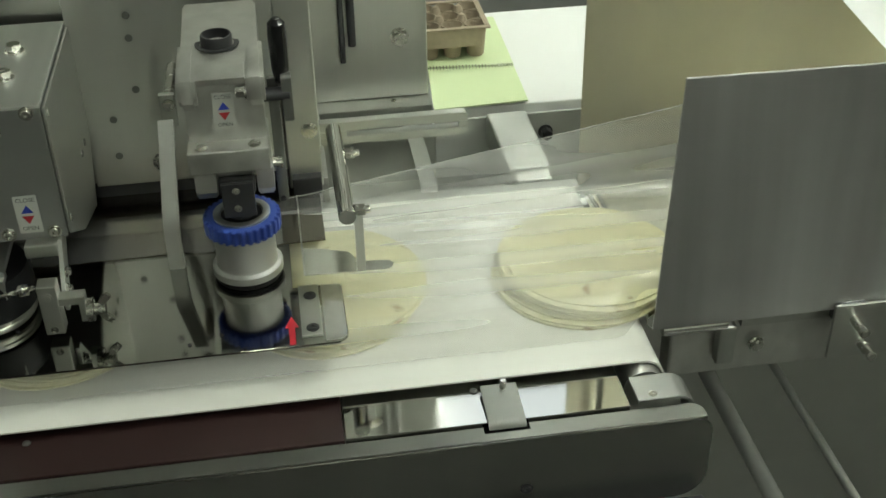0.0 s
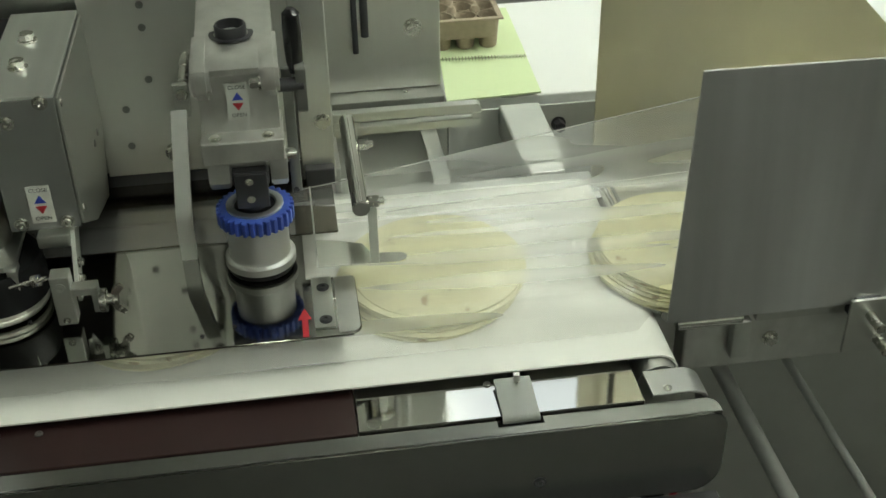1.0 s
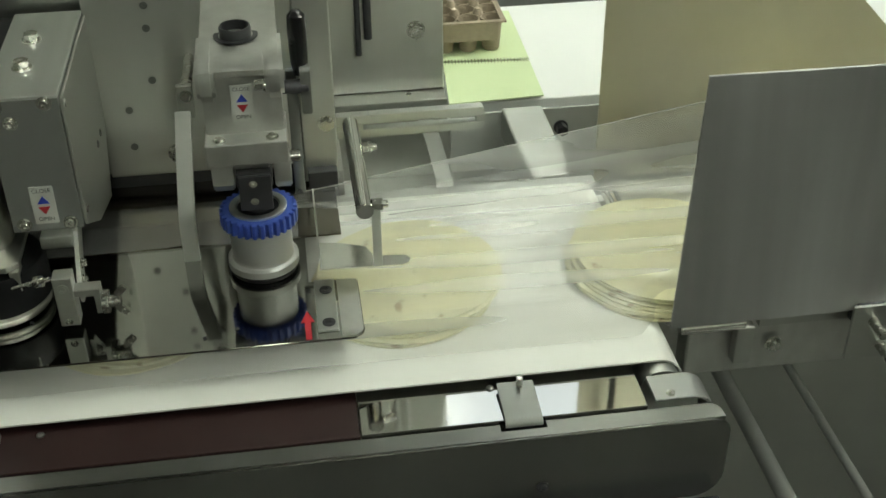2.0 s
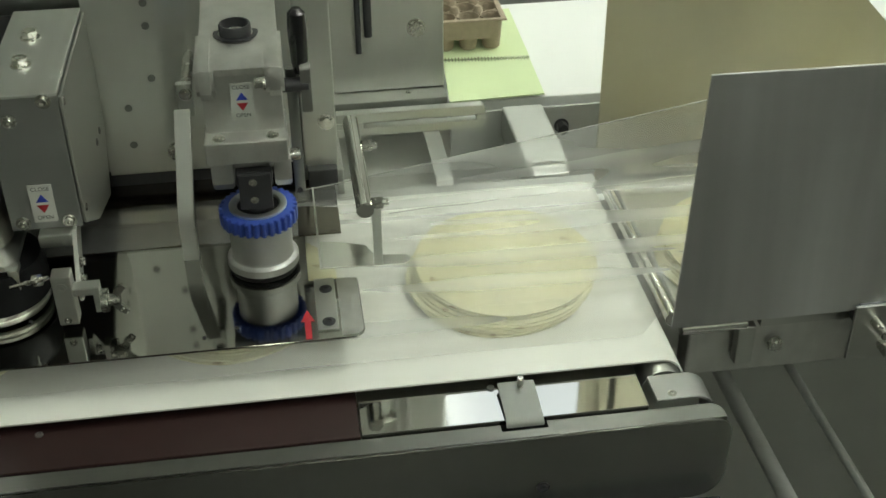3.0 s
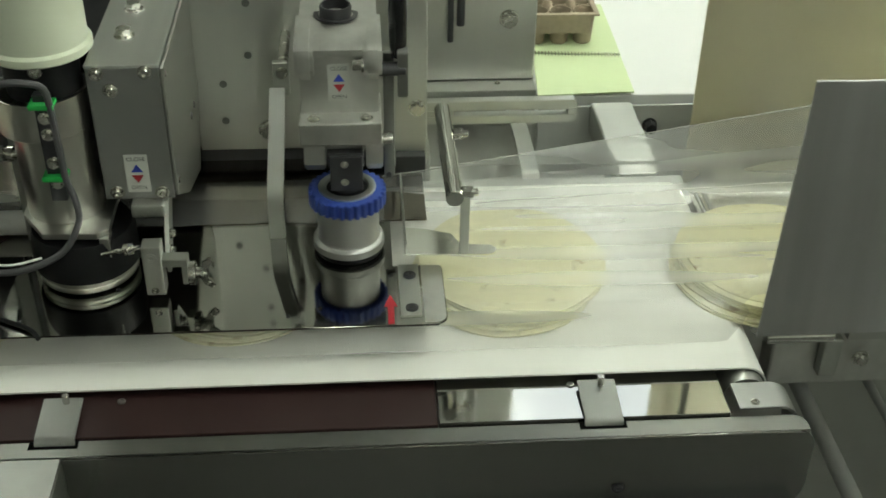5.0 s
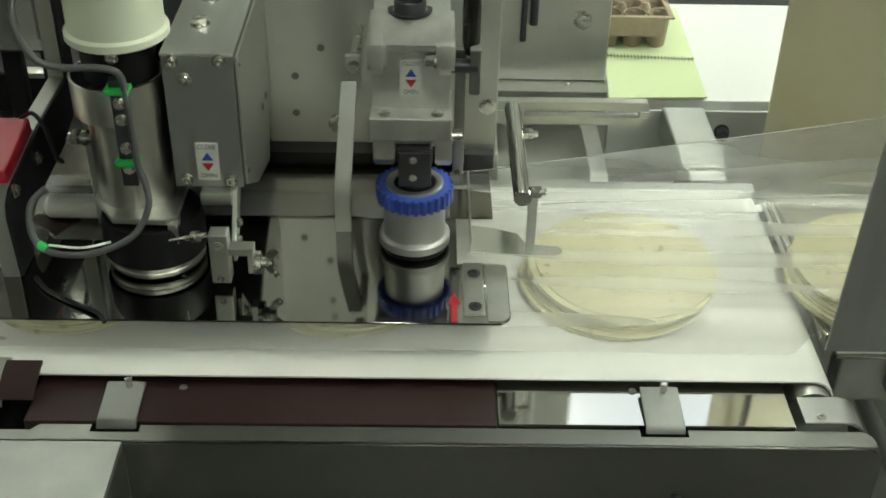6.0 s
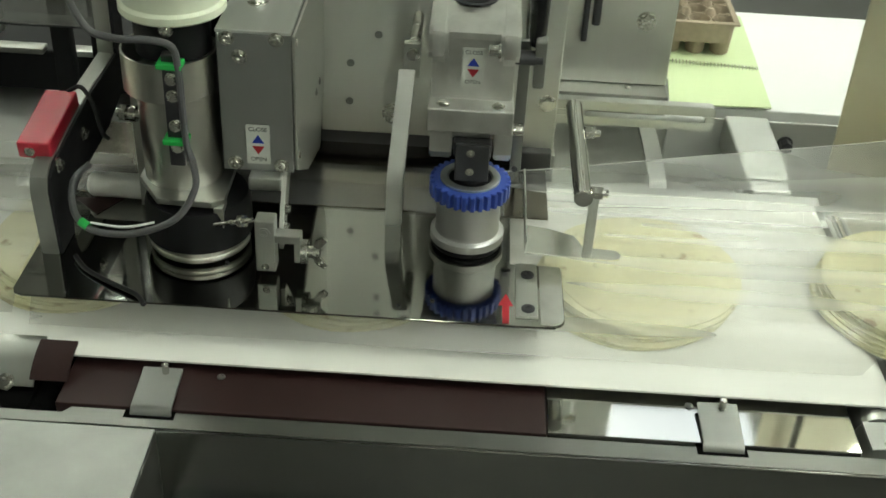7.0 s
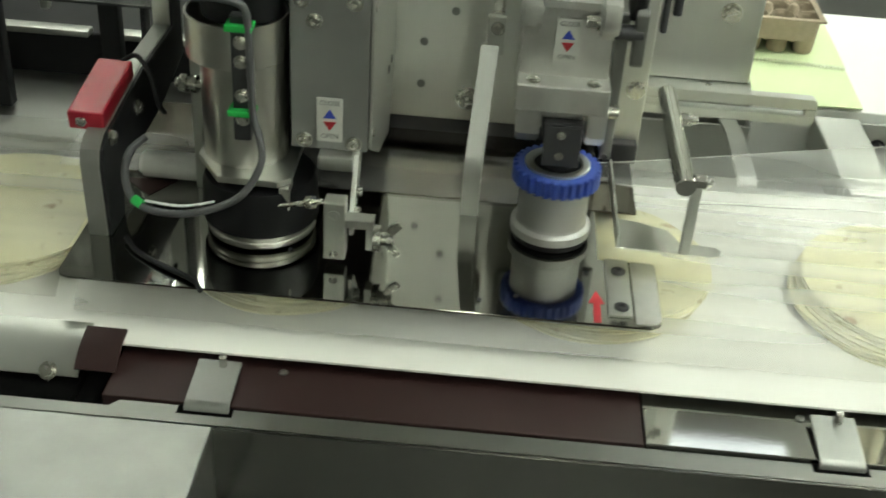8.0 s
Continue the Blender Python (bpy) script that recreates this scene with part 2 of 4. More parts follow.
def hose(bm, pts, r, seg=10, sub=8):
    """A round hose through points."""
    P = [Vector(p) for p in pts]
    Q = []
    for i in range(len(P) - 1):
        p0, p1, p2, p3 = P[max(i - 1, 0)], P[i], P[i + 1], P[min(i + 2, len(P) - 1)]
        for k in range(sub):
            t = k / sub
            Q.append(0.5 * ((2 * p1) + (p2 - p0) * t + (2 * p0 - 5 * p1 + 4 * p2 - p3) * t * t + (3 * p1 - p0 - 3 * p2 + p3) * t ** 3))
    Q.append(P[-1])
    rings = []
    for i, q in enumerate(Q):
        d = (Q[min(i + 1, len(Q) - 1)] - Q[max(i - 1, 0)]).normalized()
        u = d.cross(Vector((0.3, 0.2, 1))).normalized()
        w = d.cross(u)
        rings.append([bm.verts.new(q + r * (math.cos(2 * math.pi * k / seg) * u + math.sin(2 * math.pi * k / seg) * w)) for k in range(seg)])
    for a, b in zip(rings, rings[1:]):
        for k in range(seg):
            bm.faces.new((a[k], a[(k + 1) % seg], b[(k + 1) % seg], b[k]))
    bm.faces.new(rings[0])
    bm.faces.new(rings[-1])
    return bm


def finish(name, bm, material, origin, angle=35):
    bmesh.ops.recalc_face_normals(bm, faces=bm.faces[:])
    bmesh.ops.translate(bm, verts=bm.verts[:], vec=-Vector(origin))
    for f in bm.faces:
        f.smooth = True
    # flat sheets stay flat beside their narrow bevels
    for e in bm.edges:
        if len(e.link_faces) == 2:
            a, b = sorted(f.calc_area() for f in e.link_faces)
            bend = e.calc_face_angle(0)
            e.smooth = not (bend > radians(angle) or (bend > radians(8) and b > 12 * a))
    me = bpy.data.meshes.new(name)
    bm.to_mesh(me)
    bm.free()
    me.materials.append(material)
    return me


def thing(name, at, label, category, group="", kind=""):
    ob = new(name)
    ob.location = at
    ob.empty_display_size = 0.02
    ORIGIN[ob.name] = Vector(at)
    return tagged(ob, label, category, group, kind)


def solid(name, bm, material, at, label, category, group="", kind=""):
    """A thing that is one mesh; bm in world metres."""
    ob = new(name, finish(name, bm, material, at))
    ob.location = at
    ORIGIN[ob.name] = Vector(at)
    return tagged(ob, label, category, group, kind)


def part(name, bm, material, parent, label=""):
    """bm in world metres, linked under a thing or a part."""
    o = ORIGIN[parent.name]
    ob = new(name, finish(name, bm, material, o))
    ob.parent = parent
    ORIGIN[ob.name] = o
    return tagged(ob, label)


def B():
    return bmesh.new()


def hexbolt(parent, p, d, r=0.0065, h=0.005, washer=True, name="bolt", material=None):
    """A hex head with its washer, seated at p and facing along d."""
    p, d = Vector(p), Vector(d).normalized()
    bm = B()
    if washer:
        cyl(bm, p - d * 0.001, p + d * 0.0014, r * 1.28, 20)
    cyl(bm, p, p + d * h, r, 6)
    cyl(bm, p + d * h * 0.99, p + d * (h + 0.0006), r * 0.8, 12)
    return part(name, bm, material or M_zinc, parent)


def capscrew(parent, p, d, r=0.004, h=0.004, name="screw", material=None):
    """A round socket head with its hex hole."""
    p, d = Vector(p), Vector(d).normalized()
    rot = d.to_track_quat("Z", "Y").to_matrix().to_4x4()
    bm = B()
    lathe(bm, [(0, -0.001), (r * 1.5, -0.001), (r * 1.5, 0.001), (r, 0.001), (r, h - 0.0006), (r * 0.88, h), (r * 0.5, h), (r * 0.5, h * 0.4), (0, h * 0.4)], seg=18)
    bmesh.ops.transform(bm, matrix=Matrix.Translation(p) @ rot, verts=bm.verts[:])
    return part(name, bm, material or M_zinc, parent)


def text(parent, words, p, size, material, rot):
    cu = bpy.data.curves.new("lettering", "FONT")
    cu.body, cu.size, cu.align_x, cu.align_y, cu.extrude = words, size, "CENTER", "CENTER", 0.00015
    ob = new("lettering", cu)
    ob.data.materials.append(material)
    ob.parent = parent
    ob.matrix_local = Matrix.Translation(Vector(p) - ORIGIN[parent.name]) @ rot
    return ob


def open_close_label(parent, c, w, h):
    """An upright decal facing the front: CLOSE, blue and red arrows, OPEN."""
    x, y, z = c
    lab = part("decal", prism(B(), rounded(x - w / 2, x + w / 2, z - h / 2, z + h / 2, [0.001] * 4, 3), "y", y - 0.0006, y), M_label, parent, "white decal with blue and red arrows")
    s = w * 0.26
    part("arrow", prism(B(), [(x - s, z + h * 0.04), (x + s, z + h * 0.04), (x, z + h * 0.25)], "y", y - 0.0010, y - 0.0005), M_ink_blue, lab, "blue arrow pointing up")
    part("arrow", prism(B(), [(x - s, z - h * 0.04), (x + s, z - h * 0.04), (x, z - h * 0.25)], "y", y - 0.0010, y - 0.0005), M_ink_red, lab, "red arrow pointing down")
    text(lab, "CLOSE", (x, y - 0.0008, z + h * 0.385), h * 0.145, M_ink, pose(0, 0, 0, 90, 0, 0))
    text(lab, "OPEN", (x, y - 0.0008, z - h * 0.375), h * 0.145, M_ink, pose(0, 0, 0, 90, 0, 0))


# ---- the room ----
def room():
    tagged(solid("floor", box(B(), -4, 5, -3, 5.5, -0.1, 0), M_floor, (0, 0, 0), "grey sealed concrete factory floor", "floor", kind="structure"))
    for n, a in (("wall_north", (-4, 5, 5.5, 5.65, 0, 3.2)), ("wall_south", (-4, 5, -3.15, -3, 0, 3.2)), ("wall_west", (-4.15, -4, -3.15, 5.65, 0, 3.2)), ("wall_east", (5, 5.15, -3.15, 5.65, 0, 3.2))):
        solid(n, box(B(), *a), M_wall, (0, 0, 0), "plain painted factory wall", "wall", kind="structure")
    # unseen lower band, added to darken what the steel faces reflect
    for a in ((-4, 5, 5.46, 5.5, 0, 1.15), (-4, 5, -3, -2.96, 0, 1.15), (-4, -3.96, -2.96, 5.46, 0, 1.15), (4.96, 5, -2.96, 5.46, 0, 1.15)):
        solid("wall_base", box(B(), *a), M_dim_band, (0, 0, 0), "unseen grey wall band added to dim steel reflections", "wall", kind="structure")
    solid("ceiling", box(B(), -4.15, 5.15, -3.15, 5.65, 3.2, 3.35), M_ceil, (0, 0, 0), "pale plain factory ceiling", "ceiling", kind="structure")
    first = None
    for x, y in TUBES:
        if first is None:
            first = thing("ceiling_light", (x, y, 3.19), "white fluorescent ceiling light with two glowing tubes", "ceiling light", "ceiling lights")
            part("housing", box(B(), x - 0.09, x + 0.09, y - 0.72, y + 0.72, 3.14, 3.2, 0.01), M_white, first)
            for dx in (-0.035, 0.035):
                part("tube", cyl(B(), (x + dx, y - 0.7, 3.11), (x + dx, y + 0.7, 3.11), 0.019, 12), M_tube, first, "glowing fluorescent tube")
        else:
            copy_thing(first, Matrix.Translation((x, y, 3.19)))
    k = thing("skylight", (1.0, 3.3, 3.19), "pale skylight pane in the factory ceiling", "skylight")
    part("frame", box(B(), 0.76, 1.40, 2.75, 3.40, 3.165, 3.2, 0.004), M_white, k)
    part("pane", box(B(), 0.78, 1.38, 2.77, 3.38, 3.155, 3.1645), M_sky, k, "pale blue-white glowing pane")


room()
BELT = 0.905
PLATE = 0.942


# ---- the conveyor under the sealing head ----
def conveyor():
    c = thing("belt_conveyor", (0.2, 0.95, 0.6), "stainless steel conveyor with a wide white belt", "conveyor")
    # belt loop round the end roller
    r = 0.024
    xe = 0.634
    path = [(-1.6, BELT - 0.001), (xe, BELT - 0.001)]
    path += [(xe + r * math.sin(a), BELT - 0.001 - r + r * math.cos(a)) for a in [radians(10 * i) for i in range(1, 18)]]
    path += [(xe, BELT - 2 * r - 0.001), (-1.6, BELT - 2 * r - 0.001)]
    part("belt", prism(B(), ribbon(path, 0.002), "y", 0.797, 1.135), M_belt, c, "white food belt curving round the end roller")
    part("end_roller", cyl(B(), (xe, 0.784, BELT - r - 0.001), (xe, 1.14, BELT - r - 0.001), r - 0.0025, 40), M_satin, c, "machined steel end roller")
    # slide bed: maroon board, then a polished insert
    part("slide_board", box(B(), -0.080, 0.3405, 0.757, 1.13, 0.866, 0.8855, 0.0008), M_maroon, c, "dark maroon laminate slide board")
    ins = part("insert_plate", box(B(), 0.3415, 0.608, 0.757, 1.13, 0.868, 0.8870, 0.0006), M_insert, c, "mirror-polished steel insert plate")
    for x in (0.0535, 0.467):
        part("screw", lathe(B(), [(0, 0.0007), (0.002, 0.0007), (0.0022, 0.0014), (0.0036, 0.0010), (0.0038, 0)], (x, 0.803, 0.8858 if x < 0.3 else 0.8872), 16), M_clip, c)
    # end cap over the roller bearing
    cap = [(0.616, 0.8890), (0.650, 0.8895)] + [(0.652 + 0.021 * math.sin(radians(a)), 0.8685 + 0.021 * math.cos(radians(a))) for a in range(10, 91, 16)] + [(0.673, 0.852)]
    part("end_cap", prism(B(), ribbon(cap, 0.003), "y", 0.759, 0.794, 0.0006), M_grey, c, "folded steel bearing cap")
    capscrew(c, (0.632, 0.766, 0.8908), (0, 0, 1), 0.0028, 0.002)
    # side rail with its lip and rounded end
    lip = [(-0.9, 0.735), (0.676, 0.735)] + rounded(-0.066, 0.676, 0.735, 0.756, (0.001, 0.001, 0.012, 0.0))[4:-1] + [(-0.0655, 0.756), (-0.072, 0.7485), (-0.9, 0.7485)]
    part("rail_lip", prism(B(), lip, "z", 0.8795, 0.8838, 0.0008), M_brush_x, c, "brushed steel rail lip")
    face = rounded(0.012, 0.682, 0.785, 0.8834, (0.002, 0.030, 0.018, 0.001))
    part("side_rail", prism(B(), face, "y", 0.733, 0.7365, 0.0008), M_rail, c, "brushed steel side rail with a rounded end")
    part("inner_rail", box(B(), -0.058, 0.655, 0.738, 0.752, 0.80, 0.878, 0.001), M_steel, c)
    capscrew(c, (0.505, 0.733, 0.822), (0, -1, 0), 0.004, 0.003, material=M_dark)
    part("far_rail", box(B(), -1.6, 0.66, 1.137, 1.16, 0.80, 0.90, 0.002), M_steel, c)
    part("far_guide", box(B(), -1.2, -0.148, 1.086, 1.112, 0.907, 0.930, 0.002), M_steel, c, "grey steel guide rail")
    part("bed_pan", box(B(), -1.6, 0.60, 0.76, 1.135, 0.80, 0.825, 0.002), M_steel, c)
    for x in (-1.45, -0.5, 0.5):
        for y in (0.77, 1.12):
            part("leg", box(B(), x - 0.025, x + 0.025, y - 0.02, y + 0.02, 0.0, 0.80, 0.003), M_steel, c)
    # wide apron on the low side
    part("apron", box(B(), -0.9, 0.0115, 0.40, 0.7345, 0.8795, 0.8836, 0.0008), M_apron, c, "flat steel apron sheet")
    # black blocks stand in for the shade below the cover
    part("dark_beam", box(B(), -0.9, -0.1060, 0.738, 0.80, 0.84, 0.8865), M_gap, c, "black block painting the shade in the gap below the cover")
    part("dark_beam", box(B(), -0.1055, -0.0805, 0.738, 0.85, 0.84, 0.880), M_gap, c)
    part("apron_skirt", box(B(), 0.0085, 0.0115, 0.40, 0.7325, 0.78, 0.879), M_steel, c)
    part("rail_foot", box(B(), 0.012, 0.68, 0.70, 0.7320, 0.770, 0.785, 0.001), M_dark, c)
    # curved drive cover and maroon flap
    arc = [(0.812 - 0.054 * math.cos(radians(a)), 0.874 + 0.0365 * math.sin(radians(a))) for a in range(30, 91, 10)]
    cov = part("drive_cover", prism(B(), ribbon(arc, 0.002), "x", -0.9, -0.106), M_satin, c, "curved steel drive cover")
    part("cover_bolt", cyl(cyl(B(), (-0.130, 0.770, 0.892), (-0.130, 0.7665, 0.8955), 0.0075, 20), (-0.130, 0.7685, 0.8935), (-0.130, 0.763, 0.899), 0.0054, 6), M_zinc, cov)
    arc2 = [(0.812 - 0.0565 * math.cos(radians(a)), 0.8755 + 0.0375 * math.sin(radians(a))) for a in range(38, 92, 9)]
    part("flap", prism(B(), ribbon(arc2, 0.0025), "x", -0.109, -0.076), M_maroon, c, "maroon laminate wear flap")
    for x in (0.4900, 0.0035):
        cl = part("clip", prism(B(), ribbon([(0.8005, 0.8935), (0.7525, 0.8885), (0.7485, 0.8785)], 0.0028, 0.004), "x", x - 0.0175, x + 0.0175, 0.0006), M_clip, c, "bent grey steel hold-down clip")
        part("stud", cyl(B(), (x + 0.0035, 0.795, 0.892), (x + 0.0035, 0.795, 0.9035), 0.0032, 14, bevel=0.0006), M_zinc, cl)
        # the slot's shade is a black inlay, not a cut
        part("notch", box(B(), x - 0.0225, x + 0.0205, 0.7460, 0.7562, 0.8780, 0.8842), M_gap, c, "black inlay painting the shade in the rail lip's notch")
    # the slide bed and rail sit close under the belt
    for ob in c.children:
        if ob.name.split(".")[0] in ("slide_board", "insert_plate", "screw", "end_cap", "rail_lip", "side_rail", "inner_rail", "apron", "apron_skirt", "rail_foot", "clip", "notch"):
            ob.location = (0, -0.0125, 0.0095)


conveyor()


# ---- infeed side ----
def infeed():
    c = thing("infeed_conveyor", (1.0, 0.98, 0.6), "stainless steel infeed conveyor frame beside the belt", "conveyor")
    part("bed", box(B(), 0.675, 2.35, 0.875, 1.13, 0.885, 0.9065, 0.002), M_steel, c, "grey steel carrying bed")
    part("nose_bar", cyl(B(), (0.672, 0.872, 0.893), (0.672, 1.13, 0.893), 0.009, 24), M_polish, c)
    part("side_beam", box(B(), 0.69, 2.35, 0.872, 0.90, 0.815, 0.884, 0.003), M_cast, c, "grey steel side beam")
    part("edge_roller", cyl(B(), (0.676, 0.862, 0.889), (0.745, 0.862, 0.889), 0.008, 20, bevel=0.001), M_polish, c, "short steel edge roller")
    part("spacer", box(B(), 0.738, 0.757, 0.858, 0.872, 0.836, 0.884, 0.002), M_satin, c)
    hexbolt(c, (0.783, 0.866, 0.853), (0, -1, 0), 0.007, 0.006)
    part("support_wall", box(B(), 0.60, 1.7, 1.16, 1.175, 0.15, 0.86), M_satin, c, "large dull steel machine wall")
    part("lower_beam", box(B(), 0.70, 1.7, 1.10, 1.16, 0.66, 0.72, 0.004), M_steel, c)
    # the thinner rod stands in for the first one's reflection in the wall
    for x, q, m in ((0.845, 0.011, M_pale), (0.940, 0.006, M_pale)):
        part("cross_rod", cyl(B(), (x, 0.3, 0.60), (x, 1.16, 0.60), q, 20), m, c, "grey round cross rod, the thin one painted as its reflection")
    for x in (0.72, 1.5, 2.3):
        part("leg", box(B(), x - 0.025, x + 0.025, 1.10, 1.15, 0.0, 0.885, 0.003), M_steel, c)
    br = part("bracket", box(B(), 0.850, 0.96, 0.838, 0.842, 0.845, 0.912, 0.001), M_steel, c, "square steel mounting bracket")
    part("spacer", box(B(), 0.855, 0.885, 0.842, 0.868, 0.885, 0.912, 0.002), M_dark, c)
    for z in (0.893, 0.862):
        part("stud", cyl(B(), (0.873 + (0.893 - z) * 0.4, 0.84, z), (0.873 + (0.893 - z) * 0.4, 0.812, z), 0.0055, 16, bevel=0.001), M_zinc, br)


infeed()


def guards():
    g = thing("front_guard", (0.8, 0.865, 0.9), "brushed stainless sheet guard standing at the infeed", "machine guard")
    sheet = prism(B(), [(0.6595, 0.903), (1.5, 0.907), (1.5, 1.163), (0.676, 1.1685)], "y", 0.867, 0.8692, 0.0006)
    for v in sheet.verts:
        v.co.y -= 0.086 * (1.1685 - v.co.z)
    part("sheet", sheet, M_guard, g)
    part("foot", box(B(), 0.76, 1.4, 0.858, 0.8715, 0.884, 0.9075), M_steel, g)
    g = thing("rear_guard", (0.8, 1.15, 0.9), "stainless sheet guard behind the belt, tan reflection painted in", "machine guard")
    part("sheet", prism(B(), [(0.664, 0.885), (1.19, 0.885), (1.03, 1.045), (0.925, 1.150), (0.725, 1.350), (0.664, 1.350)], "y", 1.165, 1.168, 0.0006), M_tint, g)
    # rod out of view, added for one more streak in the insert
    part("handle", cyl(B(), (0.705, 1.145, 1.20), (0.705, 1.145, 1.32), 0.005, 16), M_polish, g, "added polished rod, unseen, mirrored as a thin streak")
    for z in (1.205, 1.315):
        part("handle_foot", cyl(B(), (0.705, 1.145, z), (0.705, 1.165, z), 0.0045, 12), M_polish, g)
    part("foot", box(B(), 0.70, 1.15, 1.148, 1.1645, 0.86, 0.90), M_steel, g)


guards()


# ---- the mirror plate ----
def sealing_plate():
    p = thing("sealing_plate", (0.1, 0.98, PLATE), "mirror-polished steel plate above the belt", "machine plate")
    out = [(-0.132, 0.831), (0.343, 0.831)] + [(0.343 + 0.012 * math.sin(radians(a)), 0.843 - 0.012 * math.cos(radians(a))) for a in range(15, 91, 15)]
    out += [(0.355, 0.921)] + [(0.349 + 0.006 * math.cos(radians(a)), 0.921 + 0.006 * math.sin(radians(a))) for a in range(20, 91, 20)]
    out += [(0.306, 0.927), (0.306, 1.0095), (-0.132, 1.0095), (-0.142, 0.99), (-0.142, 0.841), (-0.139, 0.834)]
    part("front_plate", prism(B(), out, "z", PLATE - 0.002, PLATE, 0.0004), M_mirror, p, "mirror-polished front plate")
    part("rear_plate", prism(B(), [(-0.142, 1.0115), (0.345, 1.0115), (0.345, 1.16), (-0.142, 1.16)], "z", PLATE - 0.002, PLATE, 0.0004), M_rear, p, "tarnished dark rear plate")
    part("side_bar", box(B(), -0.14, -0.12, 1.01, 1.16, 0.90, 0.9395), M_steel, p)
    # added overlay: the mirror tab's pale reflection as a grey sheet
    part("tab_cover", prism(B(), rounded(0.3335, 0.3542, 0.8345, 0.9255, (0.001, 0.010, 0.005, 0.001)), "z", PLATE + 0.0002, PLATE + 0.0010), M_cast, p, "grey overlay painting the pale reflection on the plate tab")
    br = part("guide_bracket", box(B(), 0.311, 0.331, 0.842, 0.925, PLATE, PLATE + 0.003, 0.0006), M_satin, p, "flat drilled guide bracket")
    for y in (0.853, 0.906):
        capscrew(br, (0.322, y, PLATE + 0.003), (0, 0, 1), 0.0042, 0.002, material=M_dark)
    part("arrow_decal", prism(B(), [(0.299, 0.833), (0.305, 0.833), (0.305, 0.860), (0.3085, 0.860), (0.302, 0.878), (0.2955, 0.860), (0.299, 0.860)], "z", PLATE, PLATE + 0.0006), M_ink_red, p, "red arrow decal")
    # tiny dark heads stand in for small holes in the plate
    for x, y in ((0.205, 0.85), (0.235, 0.86), (0.04, 0.90)):
        capscrew(p, (x, y, PLATE), (0, 0, 1), 0.0013, 0.0006, material=M_dark)


sealing_plate()


# ---- machine back ----
def machine_frame():
    f = thing("machine_frame", (0.2, 1.2, 0.6), "stainless sealing machine frame with drilled plates", "machine frame")
    part("back_plate", box(B(), 0.10, 0.312, 1.127, 1.139, 0.966, 2.10, 0.001), M_brush_v, f, "drilled grey steel back plate")
    part("side_plate", prism(B(), [(0.9345, 1.027), (1.0, 0.990), (1.085, 0.967), (1.126, 1.035), (1.126, 1.159), (0.9345, 1.159)], "x", 0.1012, 0.1035, 0.0005), M_brush_v, f, "grey steel side plate")
    for x, z in ((0.16, 1.081), (0.131, 1.0475), (0.130, 1.003), (0.163, 1.165), (0.162, 1.14)):
        capscrew(f, (x, 1.127, z), (0, -1, 0), 0.0027, 0.0014, "screw", M_clip)
    for y, z in ((1.06, 1.045), (1.085, 1.045)):
        capscrew(f, (0.1035, y, z), (1, 0, 0), 0.0027, 0.0015, "screw", M_clip)
    hexbolt(f, (0.177, 1.127, 0.991), (0, -1, 0), 0.0095, 0.008)
    part("lower_block", box(B(), -0.10, 0.345, 1.145, 1.22, 0.90, 0.960, 0.002), M_dark, f, "dark steel block under the plate")
    part("post", box(B(), 0.313, 0.351, 1.118, 1.139, 0.946, 2.10, 0.0015), M_satin, f, "upright machined steel post")
    part("post_foot", box(B(), 0.316, 0.349, 1.105, 1.139, 0.944, 0.965, 0.001), M_dark, f)
    hexbolt(f, (0.340, 1.118, 1.0185), (0, -1, 0), 0.0075, 0.006)
    # unseen box, added to keep rear light off the left belt
    part("cabinet", box(B(), -0.095, 0.345, 1.1405, 1.70, 0.962, 2.10, 0.003), M_steel, f, "unseen tall box added to block light from behind")
    # slotted bar
    bar = B()
    prism(bar, rounded(0.352, 0.521, 1.0065, 1.0175, (0.001, 0.001, 0.006, 0.001)), "y", 1.132, 1.144, 0.0006)
    prism(bar, rounded(0.352, 0.521, 0.9895, 0.9995, (0.001, 0.006, 0.001, 0.001)), "y", 1.132, 1.144, 0.0006)
    prism(bar, [(0.511, 0.9998), (0.521, 0.9998), (0.521, 1.0062), (0.511, 1.0062)], "y", 1.132, 1.144)
    prism(bar, [(0.352, 0.9998), (0.382, 0.9998), (0.382, 1.0062), (0.352, 1.0062)], "y", 1.132, 1.144)
    part("slotted_bar", bar, M_satin, f, "slotted flat steel bar")
    # upper housing box and ledge at the back
    part("rear_housing", box(B(), 0.352, 0.512, 1.40, 1.70, 0.912, 2.0, 0.002), M_brush_v, f, "tall brushed steel rear housing")
    # unseen pale lines, added so the insert plate mirrors two bright streaks
    for x in (0.430, 0.447):
        part("air_line", cyl(B(), (x, 1.392, 1.28), (x, 1.392, 1.98), 0.0045, 14), M_white, f, "added white line, unseen, mirrored as a streak in the insert")
    for z in (1.30, 1.70):
        part("line_clip", box(B(), 0.424, 0.453, 1.386, 1.3995, z, z + 0.012, 0.001), M_dark, f)
    for x, z, q in ((0.398, 0.972, 0.004), (0.411, 0.995, 0.0055)):
        part("hanging_rod", cyl(B(), (x, 1.393, z), (x, 1.393, 1.40), q, 14), M_dark, f, "dark rod hanging on the housing")
    part("ledge", box(B(), 0.352, 0.512, 1.368, 1.42, 0.902, 0.9116, 0.001), M_steel, f)
    part("ledge_face", box(B(), 0.352, 0.512, 1.372, 1.40, 0.83, 0.902), M_steel, f)
    capscrew(f, (0.462, 1.39, 0.911), (0, 0, 1), 0.003, 0.002)
